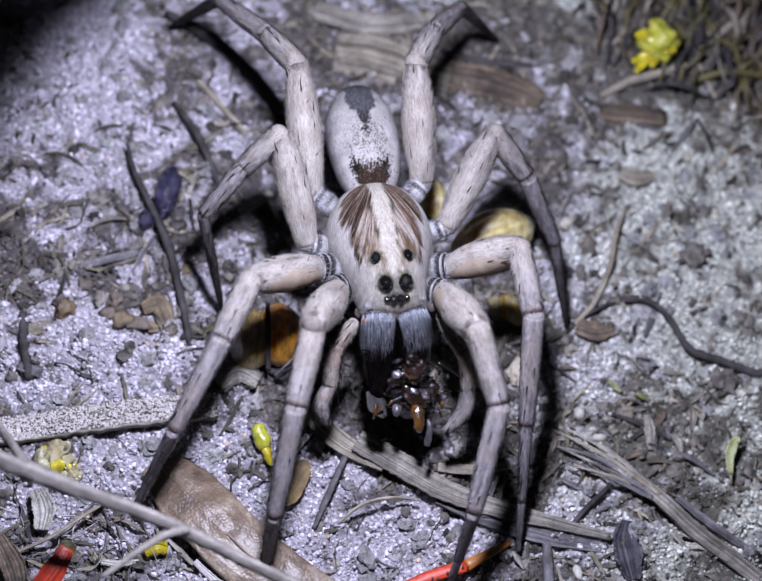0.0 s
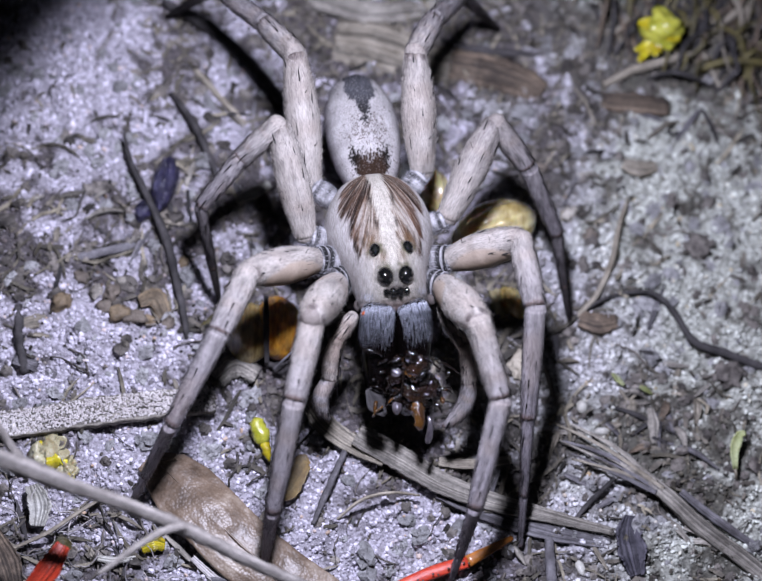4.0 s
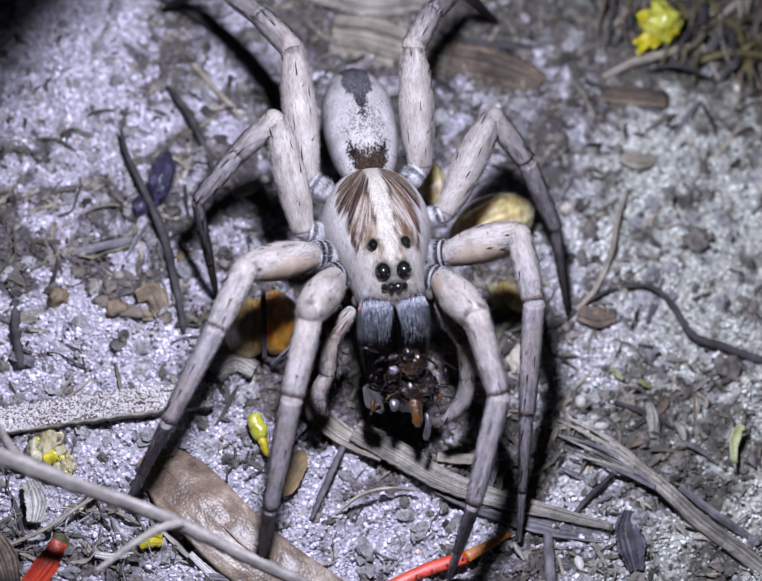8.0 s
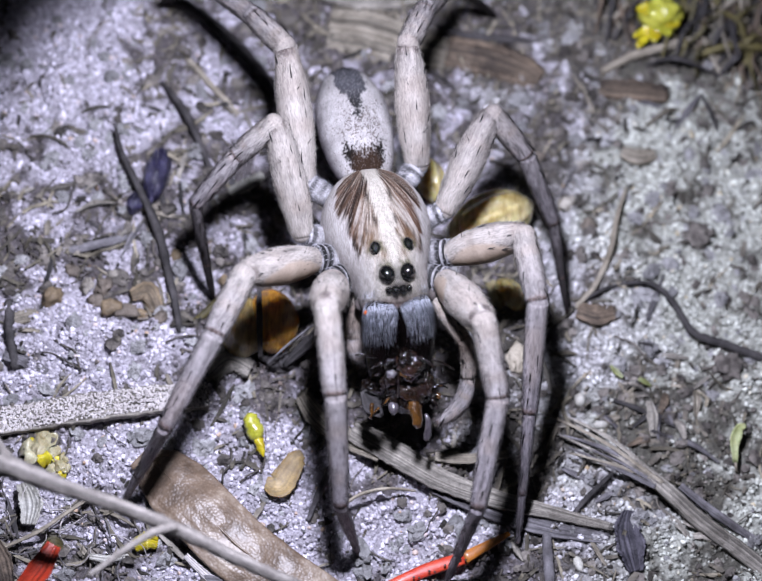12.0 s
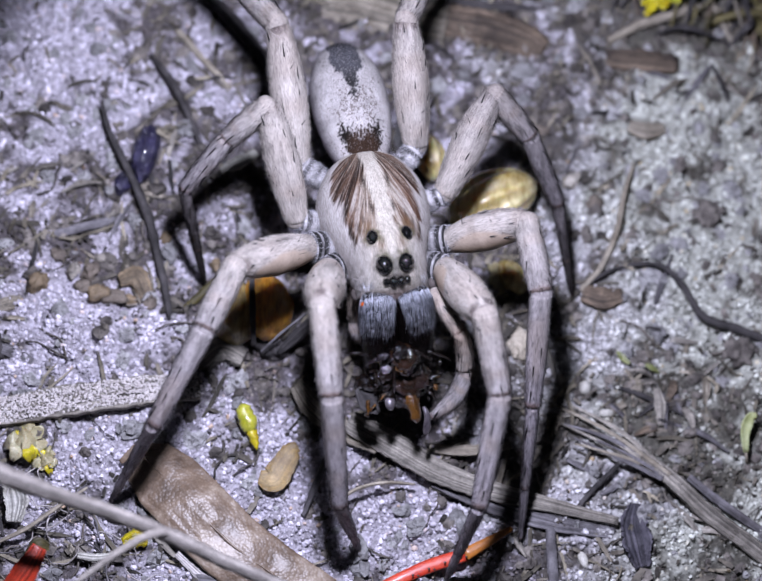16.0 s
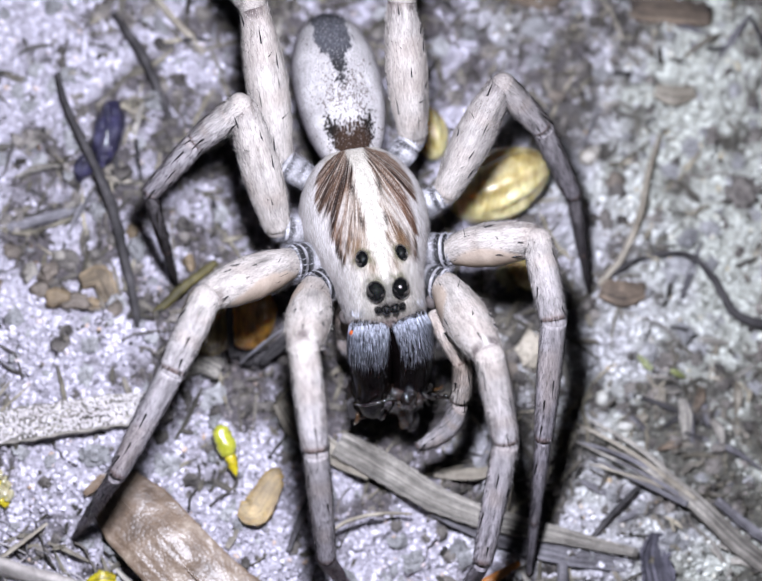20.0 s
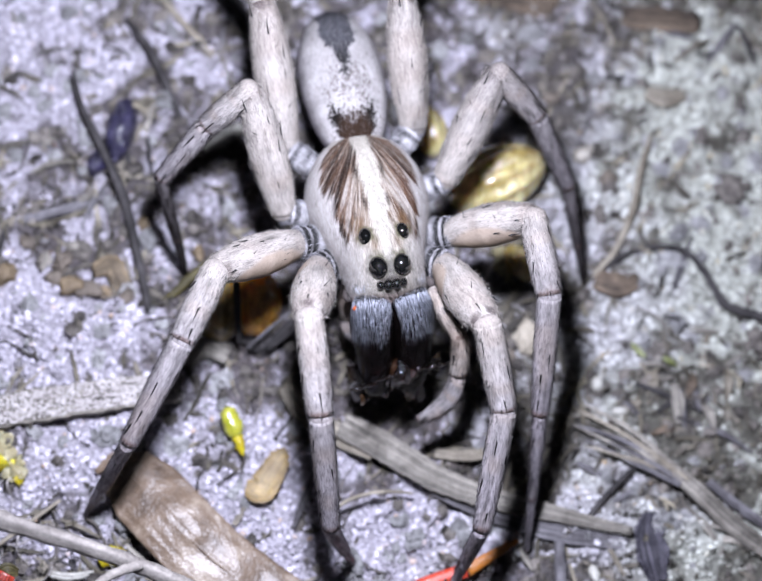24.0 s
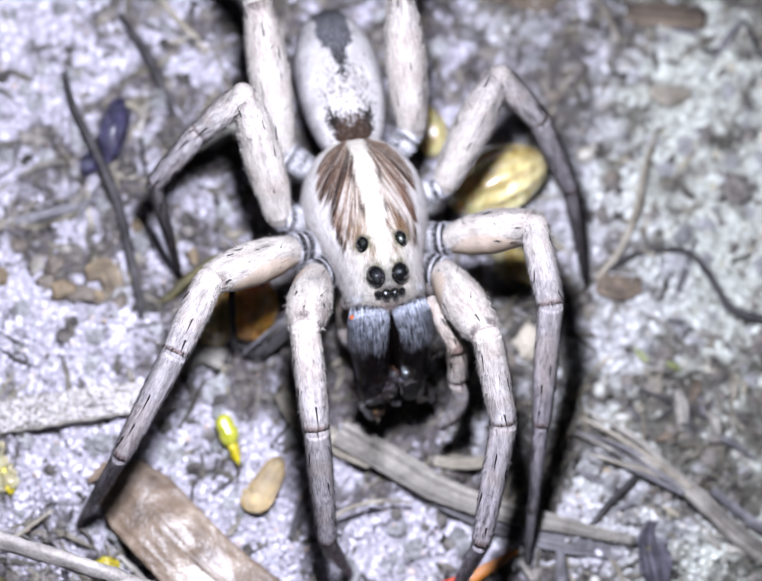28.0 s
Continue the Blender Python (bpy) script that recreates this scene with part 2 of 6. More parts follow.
OLIVE_HUSK = husk("olive_husk", (0.1, 0.07, 0.03), (0.34, 0.25, 0.1), (0.3, 0.25, 0.2), 0.22)
PELLET = speckled("black_blue_pellet", (0.006, 0.005, 0.012), (0.06, 0.052, 0.13), 0.3, 0.6, 1.0, fine=1.6, relief=0.9, coat=0.6)
IVORY = speckled("ivory_bulb", (0.4, 0.34, 0.17), (0.76, 0.7, 0.48), 0.35, 0.5, 0.5, relief=0.08, sub=0.25, coat=0.4)
STONE = speckled("small_stone", (0.1, 0.08, 0.065), (0.3, 0.25, 0.2), 0.7, 0.4, 0.8, relief=0.08)
WHITE_CHIP = speckled("white_chip", (0.42, 0.4, 0.34), (0.75, 0.73, 0.66), 0.5, 0.4, 0.8, relief=0.06)
CRUMB = speckled("soil_crumb", (0.06, 0.05, 0.045), (0.38, 0.34, 0.3), 0.8, 0.3, 1.0, fine=6.0, relief=0.1, island=0.7)
LITTER = speckled("litter", (0.05, 0.043, 0.036), (0.34, 0.3, 0.24), 0.75, 0.35, 0.8, relief=0.06, island=0.85)
STRAWS = speckled("straw_bits", (0.14, 0.12, 0.085), (0.44, 0.39, 0.29), 0.7, 0.35, 0.8, relief=0.05, island=0.6)
SAND_CLUMP = speckled("caked_sand", (0.26, 0.25, 0.245), (0.62, 0.61, 0.61), 0.6, 0.4, 2.0, fine=9.0, relief=0.2, island=0.5)
FIBRE = speckled("rootlet", (0.07, 0.06, 0.05), (0.32, 0.28, 0.24), 0.7, 0.35, 0.8, relief=0.03, island=0.7)


# ---- mesh helpers (all lengths here in millimetres) ----
class Shape:
    """Gathers faces, their materials and, if wanted, a colour for each vertex."""

    def __init__(self):
        self.v, self.f, self.m, self.c, self.n = [], [], [], [], 0

    def add(self, verts, faces, mat=0, col=None):
        verts = np.asarray(verts, float).reshape(-1, 3)
        self.v.append(verts)
        self.f += [tuple(i + self.n for i in q) for q in faces]
        self.m += [mat] * len(faces)
        col = np.ones((len(verts), 3)) if col is None else np.broadcast_to(np.asarray(col, float), (len(verts), 3))
        self.c.append(col)
        self.n += len(verts)
        return self

    def mesh(self, name, materials, smooth=True):
        me = bpy.data.meshes.new(name)
        me.from_pydata((np.concatenate(self.v) * MM).tolist(), [], self.f)
        for k in materials:
            me.materials.append(k)
        me.polygons.foreach_set("material_index", self.m)
        if smooth:
            me.shade_smooth()
        a = me.color_attributes.new("Col", "FLOAT_COLOR", "POINT")
        rgba = np.ones((self.n, 4))
        rgba[:, :3] = np.concatenate(self.c)
        a.data.foreach_set("color", rgba.ravel())
        me.update()
        return me


def part(name, shape, materials, parent=None, label="", smooth=True):
    me = shape.mesh(name, materials if isinstance(materials, (list, tuple)) else [materials], smooth)
    ob = new(name, me)
    if parent is not None:
        ob.parent = parent
    if label:
        tagged(ob, label)
    return ob


def empty(name, x=0.0, y=0.0, z=0.0):
    ob = new(name)
    ob.empty_display_size = 0.002
    ob.location = (x * MM, y * MM, z * MM)
    return ob


def hashed(ix, iy, seed):
    h = np.sin(ix * 127.1 + iy * 311.7 + seed * 74.7) * 43758.5453
    return h - np.floor(h)


def relief(x, y, seed=0):
    """Smooth value noise, -1 to 1."""
    x, y = np.asarray(x, float), np.asarray(y, float)
    ix, iy = np.floor(x), np.floor(y)
    u, w = x - ix, y - iy
    u, w = u * u * (3 - 2 * u), w * w * (3 - 2 * w)
    a, b = hashed(ix, iy, seed), hashed(ix + 1, iy, seed)
    c, d = hashed(ix, iy + 1, seed), hashed(ix + 1, iy + 1, seed)
    return 2 * (a * (1 - u) * (1 - w) + b * u * (1 - w) + c * (1 - u) * w + d * u * w) - 1


def ground_z(x, y):
    """The height of the soil in millimetres."""
    return (0.45 * relief(np.asarray(x) / 9.0, np.asarray(y) / 9.0, 1) + 0.28 * relief(np.asarray(x) / 3.1, np.asarray(y) / 3.1, 2)
            + 0.9 * np.exp(-(((np.asarray(x) + 22.5) / 2.2) ** 2 + ((np.asarray(y) + 1.0) / 1.7) ** 2)) + 0.6 * np.exp(-(((np.asarray(x) - 15) / 2.6) ** 2 + ((np.asarray(y) + 12.5) / 2.0) ** 2))
            + 0.5 * relief(np.asarray(x) / 1.1, np.asarray(y) / 1.1, 3) + 0.24 * relief(np.asarray(x) / 0.5, np.asarray(y) / 0.5, 4))


def smooth_line(pts, n):
    """A Catmull-Rom line through pts, n points; pts may carry a fourth number (a radius or width)."""
    p = np.asarray(pts, float)
    p = np.vstack([2 * p[0] - p[1], p, 2 * p[-1] - p[-2]])
    out = []
    for s in np.linspace(0, len(p) - 3 - 1e-6, n):
        i = int(s)
        u = s - i
        a, b, c, d = p[i:i + 4]
        out.append(0.5 * (2 * b + (c - a) * u + (2 * a - 5 * b + 4 * c - d) * u * u + (3 * b - a - 3 * c + d) * u ** 3))
    return np.array(out)


def tube(pts, radii, sides=8, uneven=0.0, seed=0, flat=1.0):
    """Verts and faces of a capped round bar along pts."""
    pts, radii = np.asarray(pts, float), np.broadcast_to(np.asarray(radii, float), (len(pts),))
    rng = np.random.RandomState(seed)
    d = np.gradient(pts, axis=0)
    d /= np.linalg.norm(d, axis=1)[:, None] + 1e-12
    up = np.array([0, 0, 1.0]) if abs(d[0][2]) < 0.9 else np.array([1.0, 0, 0])
    v, f = [], []
    for i, p in enumerate(pts):
        s = np.cross(up, d[i])
        s /= np.linalg.norm(s) + 1e-12
        w = np.cross(d[i], s)
        up = w
        k = radii[i] * (1 + uneven * (rng.rand(sides) - 0.5) * 2)
        a = np.arange(sides) * 2 * math.pi / sides
        v.append(p + (np.cos(a) * k)[:, None] * s + (np.sin(a) * k * flat)[:, None] * w)
    m = len(pts)
    for i in range(m - 1):
        for j in range(sides):
            q = (j + 1) % sides
            f.append((i * sides + j, i * sides + q, (i + 1) * sides + q, (i + 1) * sides + j))
    f.append(tuple(range(sides))[::-1])
    f.append(tuple((m - 1) * sides + j for j in range(sides)))
    return np.concatenate(v), f


def streaks(n, m, seed, low=0.45):
    """A shade for each of n rows by m columns, drawn out along the rows like fibres."""
    rng = np.random.RandomState(seed + 99)
    k = low + (1.1 - low) * rng.rand(m)
    k = k[None] * (1 + 0.25 * relief(np.arange(n)[:, None] * 0.35 + seed, np.arange(m)[None] * 0.8, 61))
    return np.clip(k, 0.15, 1.2).reshape(-1, 1) * np.ones((1, 3))


def blade(pts, widths, thick=0.15, across=9, curl=0.0, ragged=0.0, seed=0, groove=0.0):
    """A leaf blade, strip of bark or needle with thickness: pts along its middle, curl lifts its edges."""
    pts = np.asarray(pts, float)
    widths = np.broadcast_to(np.asarray(widths, float), (len(pts),))
    rng = np.random.RandomState(seed)
    d = np.gradient(pts, axis=0)
    d /= np.linalg.norm(d, axis=1)[:, None] + 1e-12
    side = np.cross(d, (0, 0, 1.0))
    side /= np.linalg.norm(side, axis=1)[:, None] + 1e-12
    nor = np.cross(side, d)
    s = np.linspace(-1, 1, across)
    rib = groove * (rng.rand(across) - 0.5)
    top = []
    for i in range(len(pts)):
        w = widths[i] / 2 * (1 + ragged * (rng.rand(across) - 0.5))
        h = curl * widths[i] * s * s + rib + groove * 0.3 * (rng.rand(across) - 0.5)
        top.append(pts[i] + (s * w)[:, None] * side[i] + h[:, None] * nor[i])
    top = np.array(top)
    low = top - nor[:, None, :] * thick
    m = len(pts)
    v = np.concatenate([top.reshape(-1, 3), low.reshape(-1, 3)])
    o = m * across
    f = []
    for i in range(m - 1):
        for j in range(across - 1):
            a, b, c, e = i * across + j, i * across + j + 1, (i + 1) * across + j + 1, (i + 1) * across + j
            f += [(a, b, c, e), (o + e, o + c, o + b, o + a)]
        for j in (0, across - 1):
            a, b = i * across + j, (i + 1) * across + j
            f.append((a, b, o + b, o + a) if j == 0 else (b, a, o + a, o + b))
    for i in (0, m - 1):
        for j in range(across - 1):
            a, b = i * across + j, i * across + j + 1
            f.append((b, a, o + a, o + b) if i == 0 else (a, b, o + b, o + a))
    return v, f


def ball(centre, radii, rings=10, sides=14, rough=0.0, seed=0, turn=None, lumps=1.2):
    """A rounded lump; rough dents it."""
    v = [(0, 0, 1.0)]
    for i in range(1, rings):
        t = math.pi * i / rings
        for j in range(sides):
            a = 2 * math.pi * j / sides
            v.append((math.sin(t) * math.cos(a), math.sin(t) * math.sin(a), math.cos(t)))
    v.append((0, 0, -1.0))
    v = np.array(v)
    if rough:
        k = [1 + rough * (noise.noise(Vector(p) * lumps + Vector((seed * 3.7, seed, 0))) + 0.5 * noise.noise(Vector(p) * lumps * 2.7 + Vector((seed, 5, seed)))) for p in v]
        v = v * np.array(k)[:, None]
    v = v * np.asarray(radii, float)
    if turn is not None:
        v = v @ np.array(Euler([radians(a) for a in turn]).to_matrix()).T
    v = v + np.asarray(centre, float)
    f = []
    for j in range(sides):
        f.append((0, 1 + j, 1 + (j + 1) % sides))
    for i in range(rings - 2):
        for j in range(sides):
            q = (j + 1) % sides
            a = 1 + i * sides
            f.append((a + j, a + sides + j, a + sides + q, a + q))
    e = 1 + (rings - 2) * sides
    for j in range(sides):
        f.append((e + j, len(v) - 1, e + (j + 1) % sides))
    return v, f


def spike(base, tip, r):
    """A three-sided hair or spine."""
    base, tip = np.asarray(base, float), np.asarray(tip, float)
    d = tip - base
    d /= np.linalg.norm(d) + 1e-12
    a = np.cross(d, (0.3, 0.5, 0.8))
    a /= np.linalg.norm(a) + 1e-12
    b = np.cross(d, a)
    return [base + a * r, base - 0.5 * a * r + 0.87 * b * r, base - 0.5 * a * r - 0.87 * b * r, tip], [(0, 1, 3), (1, 2, 3), (2, 0, 3)]


def hairs_on(shape, base, tip, r, col, mat=0):
    """Adds many three-sided hairs at once."""
    base, tip = np.asarray(base, float), np.asarray(tip, float)
    n = len(base)
    d = tip - base
    d /= np.linalg.norm(d, axis=1)[:, None] + 1e-12
    a = np.cross(d, (0.3, 0.5, 0.8))
    a /= np.linalg.norm(a, axis=1)[:, None] + 1e-12
    b = np.cross(d, a)
    v = np.stack([base + a * r, base - 0.5 * a * r + 0.87 * b * r, base - 0.5 * a * r - 0.87 * b * r, tip], 1).reshape(-1, 3)
    f = (np.array([(0, 1, 3), (1, 2, 3), (2, 0, 3)])[None] + 4 * np.arange(n)[:, None, None]).reshape(-1, 3).tolist()
    shape.add(v, f, mat, None if col is None else np.repeat(np.broadcast_to(col, (n, 3)), 4, 0))


# ---- the ground ----
def build_ground():
    def axis(lo, hi, step):
        core = np.arange(lo, hi + 1e-6, step)
        grow = [step]
        while sum(grow) < 30000:
            grow.append(grow[-1] * 1.22)
        far = np.cumsum(grow)
        return np.concatenate([(core[0] - far)[::-1], core, core[-1] + far])
    xs, ys = axis(-33, 31, 0.24), axis(-25, 38, 0.24)
    gx, gy = np.meshgrid(xs, ys)
    z = ground_z(gx, gy)
    n, m = len(xs), len(ys)
    verts = np.stack([gx, gy, z], -1).reshape(-1, 3) * MM
    i = np.arange((m - 1) * (n - 1))
    a = (i // (n - 1)) * n + i % (n - 1)
    quads = np.stack([a, a + 1, a + n + 1, a + n], 1)
    me = quick_mesh("ground", verts, quads, True, np.stack([paleness(gx, gy), torch_tint(gx, gy), torch_tint(gx, gy)], -1).reshape(-1, 3))
    me.materials.append(SOIL)
    tagged(new("ground", me), "pale grey sandy soil with dark humus patches and painted shade under the spider", "ground", kind="structure")


def quick_mesh(name, verts, faces, smooth, colour):
    me = bpy.data.meshes.new(name)
    me.vertices.add(len(verts))
    me.vertices.foreach_set("co", np.ascontiguousarray(verts, dtype=np.float32).ravel())
    k = faces.shape[1]
    me.loops.add(faces.size)
    me.loops.foreach_set("vertex_index", faces.astype(np.int32).ravel())
    me.polygons.add(len(faces))
    me.polygons.foreach_set("loop_start", np.arange(0, faces.size, k, dtype=np.int32))
    me.polygons.foreach_set("use_smooth", np.full(len(faces), smooth))
    me.update(calc_edges=True)
    rgba = np.ones((len(verts), 4), dtype=np.float32)
    rgba[:, :3] = colour
    me.color_attributes.new("Col", "FLOAT_COLOR", "POINT").data.foreach_set("color", rgba.ravel())
    return me


PALE_PATCHES = [(-25.5, 21.5, 6.0, 6.0), (-21.5, 15.4, 4.0, 4.0), (-21.9, -1.7, 3.0, 2.4), (-17.2, -6.7, 4.0, 2.0), (19.9, 7.5, 5.0, 7.0), (16.2, 16.7, 4.0, 4.0), (-2.1, -12.9, 5.0, 2.5), (-8.5, -7.7, 3.0, 2.5), (10.9, 7.9, 3.0, 4.0), (12.5, -8.7, 3.0, 2.0), (-25.0, -3.2, 3.5, 1.2), (-25.4, -11.1, 3.0, 2.0), (-19.6, -9.2, 3.0, 1.2), (-14.3, -6.9, 3.0, 2.0), (-5.3, -9.3, 3.0, 1.5), (-9.8, -10.2, 3.0, 2.0), (-7.6, -7.4, 2.5, 1.5), (-17.4, -0.1, 3.0, 2.0), (-19.8, -4.7, 3.0, 1.5), (4.9, -13.3, 3.0, 1.5), (1.1, -12.5, 3.0, 1.5)]
# humus and litter, and under the spider shade painted into the soil
DARK_PATCHES = [(16.7, -10.2, 4.5, 2.6), (-3.7, -1.6, 2.5, 3.0), (2.1, -4.9, 3.0, 2.5), (20.4, 26.8, 9.0, 5.0), (21.5, 25.6, 6.0, 4.0), (11.7, 26.2, 4.0, 3.0), (5.1, 24.2, 6.0, 3.0), (-4.8, 25.6, 6.0, 3.0), (-22.7, -15.5, 5.0, 2.0), (-23.5, 4.3, 6.0, 2.5), (-14.9, 10.3, 4.0, 4.0), (-8.7, 3.9, 3.0, 3.0), (-2.1, 1.0, 5.0, 4.5), (8.0, -7.1, 3.0, 2.5), (-8.3, -1.1, 2.2, 1.6), (6.7, 3.2, 4.0, 4.0), (16.1, -3.6, 5.0, 2.0), (9.5, 16.3, 2.5, 3.0), (-12.6, -0.6, 3.0, 2.5)]


def paleness(x, y):
    """How clean the sand is: 1 in the bare patches, low where litter lies and where shade is painted."""
    k = (0.5 + 0.3 * relief(np.asarray(x) / 6.0, np.asarray(y) / 6.0, 9) + 0.45 * relief(np.asarray(x) / 2.0, np.asarray(y) / 2.0, 10)
         + 0.5 * relief(np.asarray(x) / 0.9, np.asarray(y) / 0.9, 11) + 0.22 * relief(np.asarray(x) / 0.35, np.asarray(y) / 0.35, 12))
    for px, py, rx, ry in DARK_PATCHES:
        k = k - 0.38 * np.exp(-(((x - px) / rx) ** 2 + ((y - py) / ry) ** 2))
    for px, py, rx, ry in PALE_PATCHES:
        k = k + 0.5 * np.exp(-(((x - px) / rx) ** 2 + ((y - py) / ry) ** 2))
    return np.clip(k, 0, 1)


def torch_tint(x, y):
    """How far the torch colour painted on the sand goes from violet to green, left to right."""
    x, y = np.asarray(x, float), np.asarray(y, float)
    k = (x - 3.0) / 13.0 + 0.5 * relief(x / 5.0, y / 5.0, 14) + 0.25 * relief(x / 1.5, y / 1.5, 15)
    return np.clip(k, 0, 1)


def build_sand():
    rng = np.random.RandomState(5)
    p = (1 + 5 ** 0.5) / 2
    ico = np.array([(-1, p, 0), (1, p, 0), (-1, -p, 0), (1, -p, 0), (0, -1, p), (0, 1, p), (0, -1, -p), (0, 1, -p), (p, 0, -1), (p, 0, 1), (-p, 0, -1), (-p, 0, 1)]) / 1.9
    tri = np.array([(0, 11, 5), (0, 5, 1), (0, 1, 7), (0, 7, 10), (0, 10, 11), (1, 5, 9), (5, 11, 4), (11, 10, 2), (10, 7, 6), (7, 1, 8),
                    (3, 9, 4), (3, 4, 2), (3, 2, 6), (3, 6, 8), (3, 8, 9), (4, 9, 5), (2, 4, 11), (6, 2, 10), (8, 6, 7), (9, 8, 1)])
    n = 98000
    x, y = rng.uniform(-32, 30, n), rng.uniform(-24, 37, n)
    keep = rng.rand(n) < 0.3 + 0.7 * paleness(x, y)
    x, y = x[keep], y[keep]
    n = len(x)
    r = 0.065 + 0.125 * rng.rand(n) ** 1.7
    z = ground_z(x, y) + r * rng.uniform(0.0, 0.7, n)
    k = np.clip(paleness(x, y) * 1.25 + rng.normal(0, 0.12, n), 0, 1)[:, None]
    dirt_shade = np.array([(0.2, 0.175, 0.15)]) * (1 - k) + np.array([(1.0, 1.0, 1.02)]) * k
    tint_mix = torch_tint(x, y)[:, None]
    dirt_shade = dirt_shade * (np.array([TORCH_TINT_LEFT]) * (1 - tint_mix) + np.array([TORCH_TINT_RIGHT]) * tint_mix)
    q = rng.normal(size=(n, 3, 3))
    q = np.linalg.qr(q)[0]
    v = ico[None] * rng.uniform(0.75, 1.25, (n, 12, 1)) * r[:, None, None]
    v = v * rng.uniform(0.7, 1.2, (n, 1, 3))
    v = np.einsum("nij,nkj->nki", q, v) + np.stack([x, y, z], 1)[:, None]
    faces = (tri[None] + 12 * np.arange(n)[:, None, None]).reshape(-1, 3)
    me = quick_mesh("sand_grains", v.reshape(-1, 3) * MM, faces, False, np.repeat(dirt_shade, 12, 0))
    me.materials.append(QUARTZ)
    tagged(new("sand_grains", me), "loose pale quartz sand grains on the soil", "sand", kind="stuff")


def build_crumbs():
    rng = np.random.RandomState(6)
    s = Shape()
    made = 0
    while made < 4200:
        x, y = rng.uniform(-31, 29), rng.uniform(-23, 36)
        if rng.rand() < paleness(x, y) * 0.97:
            continue
        r = 0.09 + 0.42 * rng.rand() ** 4
        s.add(*ball((x, y, float(ground_z(x, y)) + 0.3 * r), (r * rng.uniform(0.7, 1.5), r, r * 0.7), 5, 7, 0.7, made % 50, (0, 0, rng.uniform(0, 180)), 2.0))
        made += 1
    tagged(part("soil_crumbs", s, CRUMB, None, smooth=False), "small dark and brown soil crumbs", "soil", kind="stuff")


def build_litter():
    rng = np.random.RandomState(8)
    s = Shape()
    made = 0
    while made < 3400:
        x, y = rng.uniform(-31, 29), rng.uniform(-23, 36)
        if rng.rand() < paleness(x, y) * 0.93:
            continue
        a, ln = rng.uniform(0, math.pi), 0.2 + 1.5 * rng.rand() ** 4
        w = 0.12 + 0.35 * rng.rand() * min(1, ln)
        d = np.array([math.cos(a), math.sin(a), 0])
        pts = np.array([(x, y, 0) + d * ln * t for t in (-0.5, 0, 0.5)])
        pts[:, 2] = ground_z(pts[:, 0], pts[:, 1]) + rng.uniform(0.1, 0.4) + rng.uniform(-0.15, 0.15, 3)
        s.add(*blade(pts, [w * rng.uniform(0.4, 1), w, w * rng.uniform(0.3, 1)], 0.07, 3, rng.uniform(-0.2, 0.2), 0.3, made))
        made += 1
    ob = part("leaf_litter", s, LITTER, None, smooth=False)
    straw, made = Shape(), 0
    while made < 1000:
        x, y = rng.uniform(-31, 29), rng.uniform(-23, 36)
        if rng.rand() < paleness(x, y) * 1.1:
            continue
        a, ln = rng.normal(0.9, 0.9), 0.8 + 3.4 * rng.rand() ** 2.5
        w, bow = rng.uniform(0.07, 0.3), rng.normal(0, 0.06) * ln
        d, q = np.array([math.cos(a), math.sin(a), 0]), np.array([-math.sin(a), math.cos(a), 0])
        pts = np.array([(x, y, 0) + d * ln * t + q * bow * (1 - 4 * t * t) for t in (-0.5, -0.25, 0, 0.25, 0.5)])
        pts[:, 2] = ground_z(pts[:, 0], pts[:, 1]) + rng.uniform(0.15, 0.45) + rng.uniform(-0.1, 0.1, 5)
        straw.add(*blade(pts, [w * 0.5, w, w, w * 0.9, w * 0.3], 0.07, 3, rng.uniform(-0.2, 0.2), 0.2, made), 0, (0.35, 0.6, 1.0, 1.3)[made % 4])
        made += 1
    tagged(part("straw_litter", straw, STRAWS, None, smooth=False), "thin dry straw bits lying over the soil", "straw", kind="stuff")
    clump, made = Shape(), 0
    while made < 900:
        x, y = rng.uniform(-31, 29), rng.uniform(-23, 36)
        if rng.rand() > 0.25 + paleness(x, y):
            continue
        r = 0.14 + 0.42 * rng.rand() ** 2.5
        clump.add(*ball((x, y, float(ground_z(x, y)) + 0.25 * r), (r * rng.uniform(0.8, 1.5), r, r * 0.7), 7, 10, 0.8, made % 50, (0, 0, rng.uniform(0, 180)), 2.2))
        made += 1
    tagged(part("sand_clumps", clump, SAND_CLUMP, None, smooth=False), "small caked clumps of pale sand", "sand", kind="stuff")
    tagged(ob, "tiny dry brown and grey plant scraps", "litter", kind="stuff")
    s = Shape()
    for k in range(420):
        x, y = rng.uniform(-31, 29), rng.uniform(-23, 36)
        if rng.rand() < paleness(x, y) * 0.8:
            continue
        a, pts = rng.uniform(0, 6.28), []
        for _ in range(5):
            pts.append((x, y, float(ground_z(x, y)) + 0.15 + 0.25 * rng.rand()))
            a += rng.uniform(-0.7, 0.7)
            x, y = x + 0.7 * math.cos(a), y + 0.7 * math.sin(a)
        s.add(*tube(smooth_line(pts, 9), rng.uniform(0.03, 0.09), 4, 0.2, k))
    tagged(part("rootlets", s, FIBRE), "thin curled rootlets and plant fibres", "roots", kind="stuff")


build_ground()


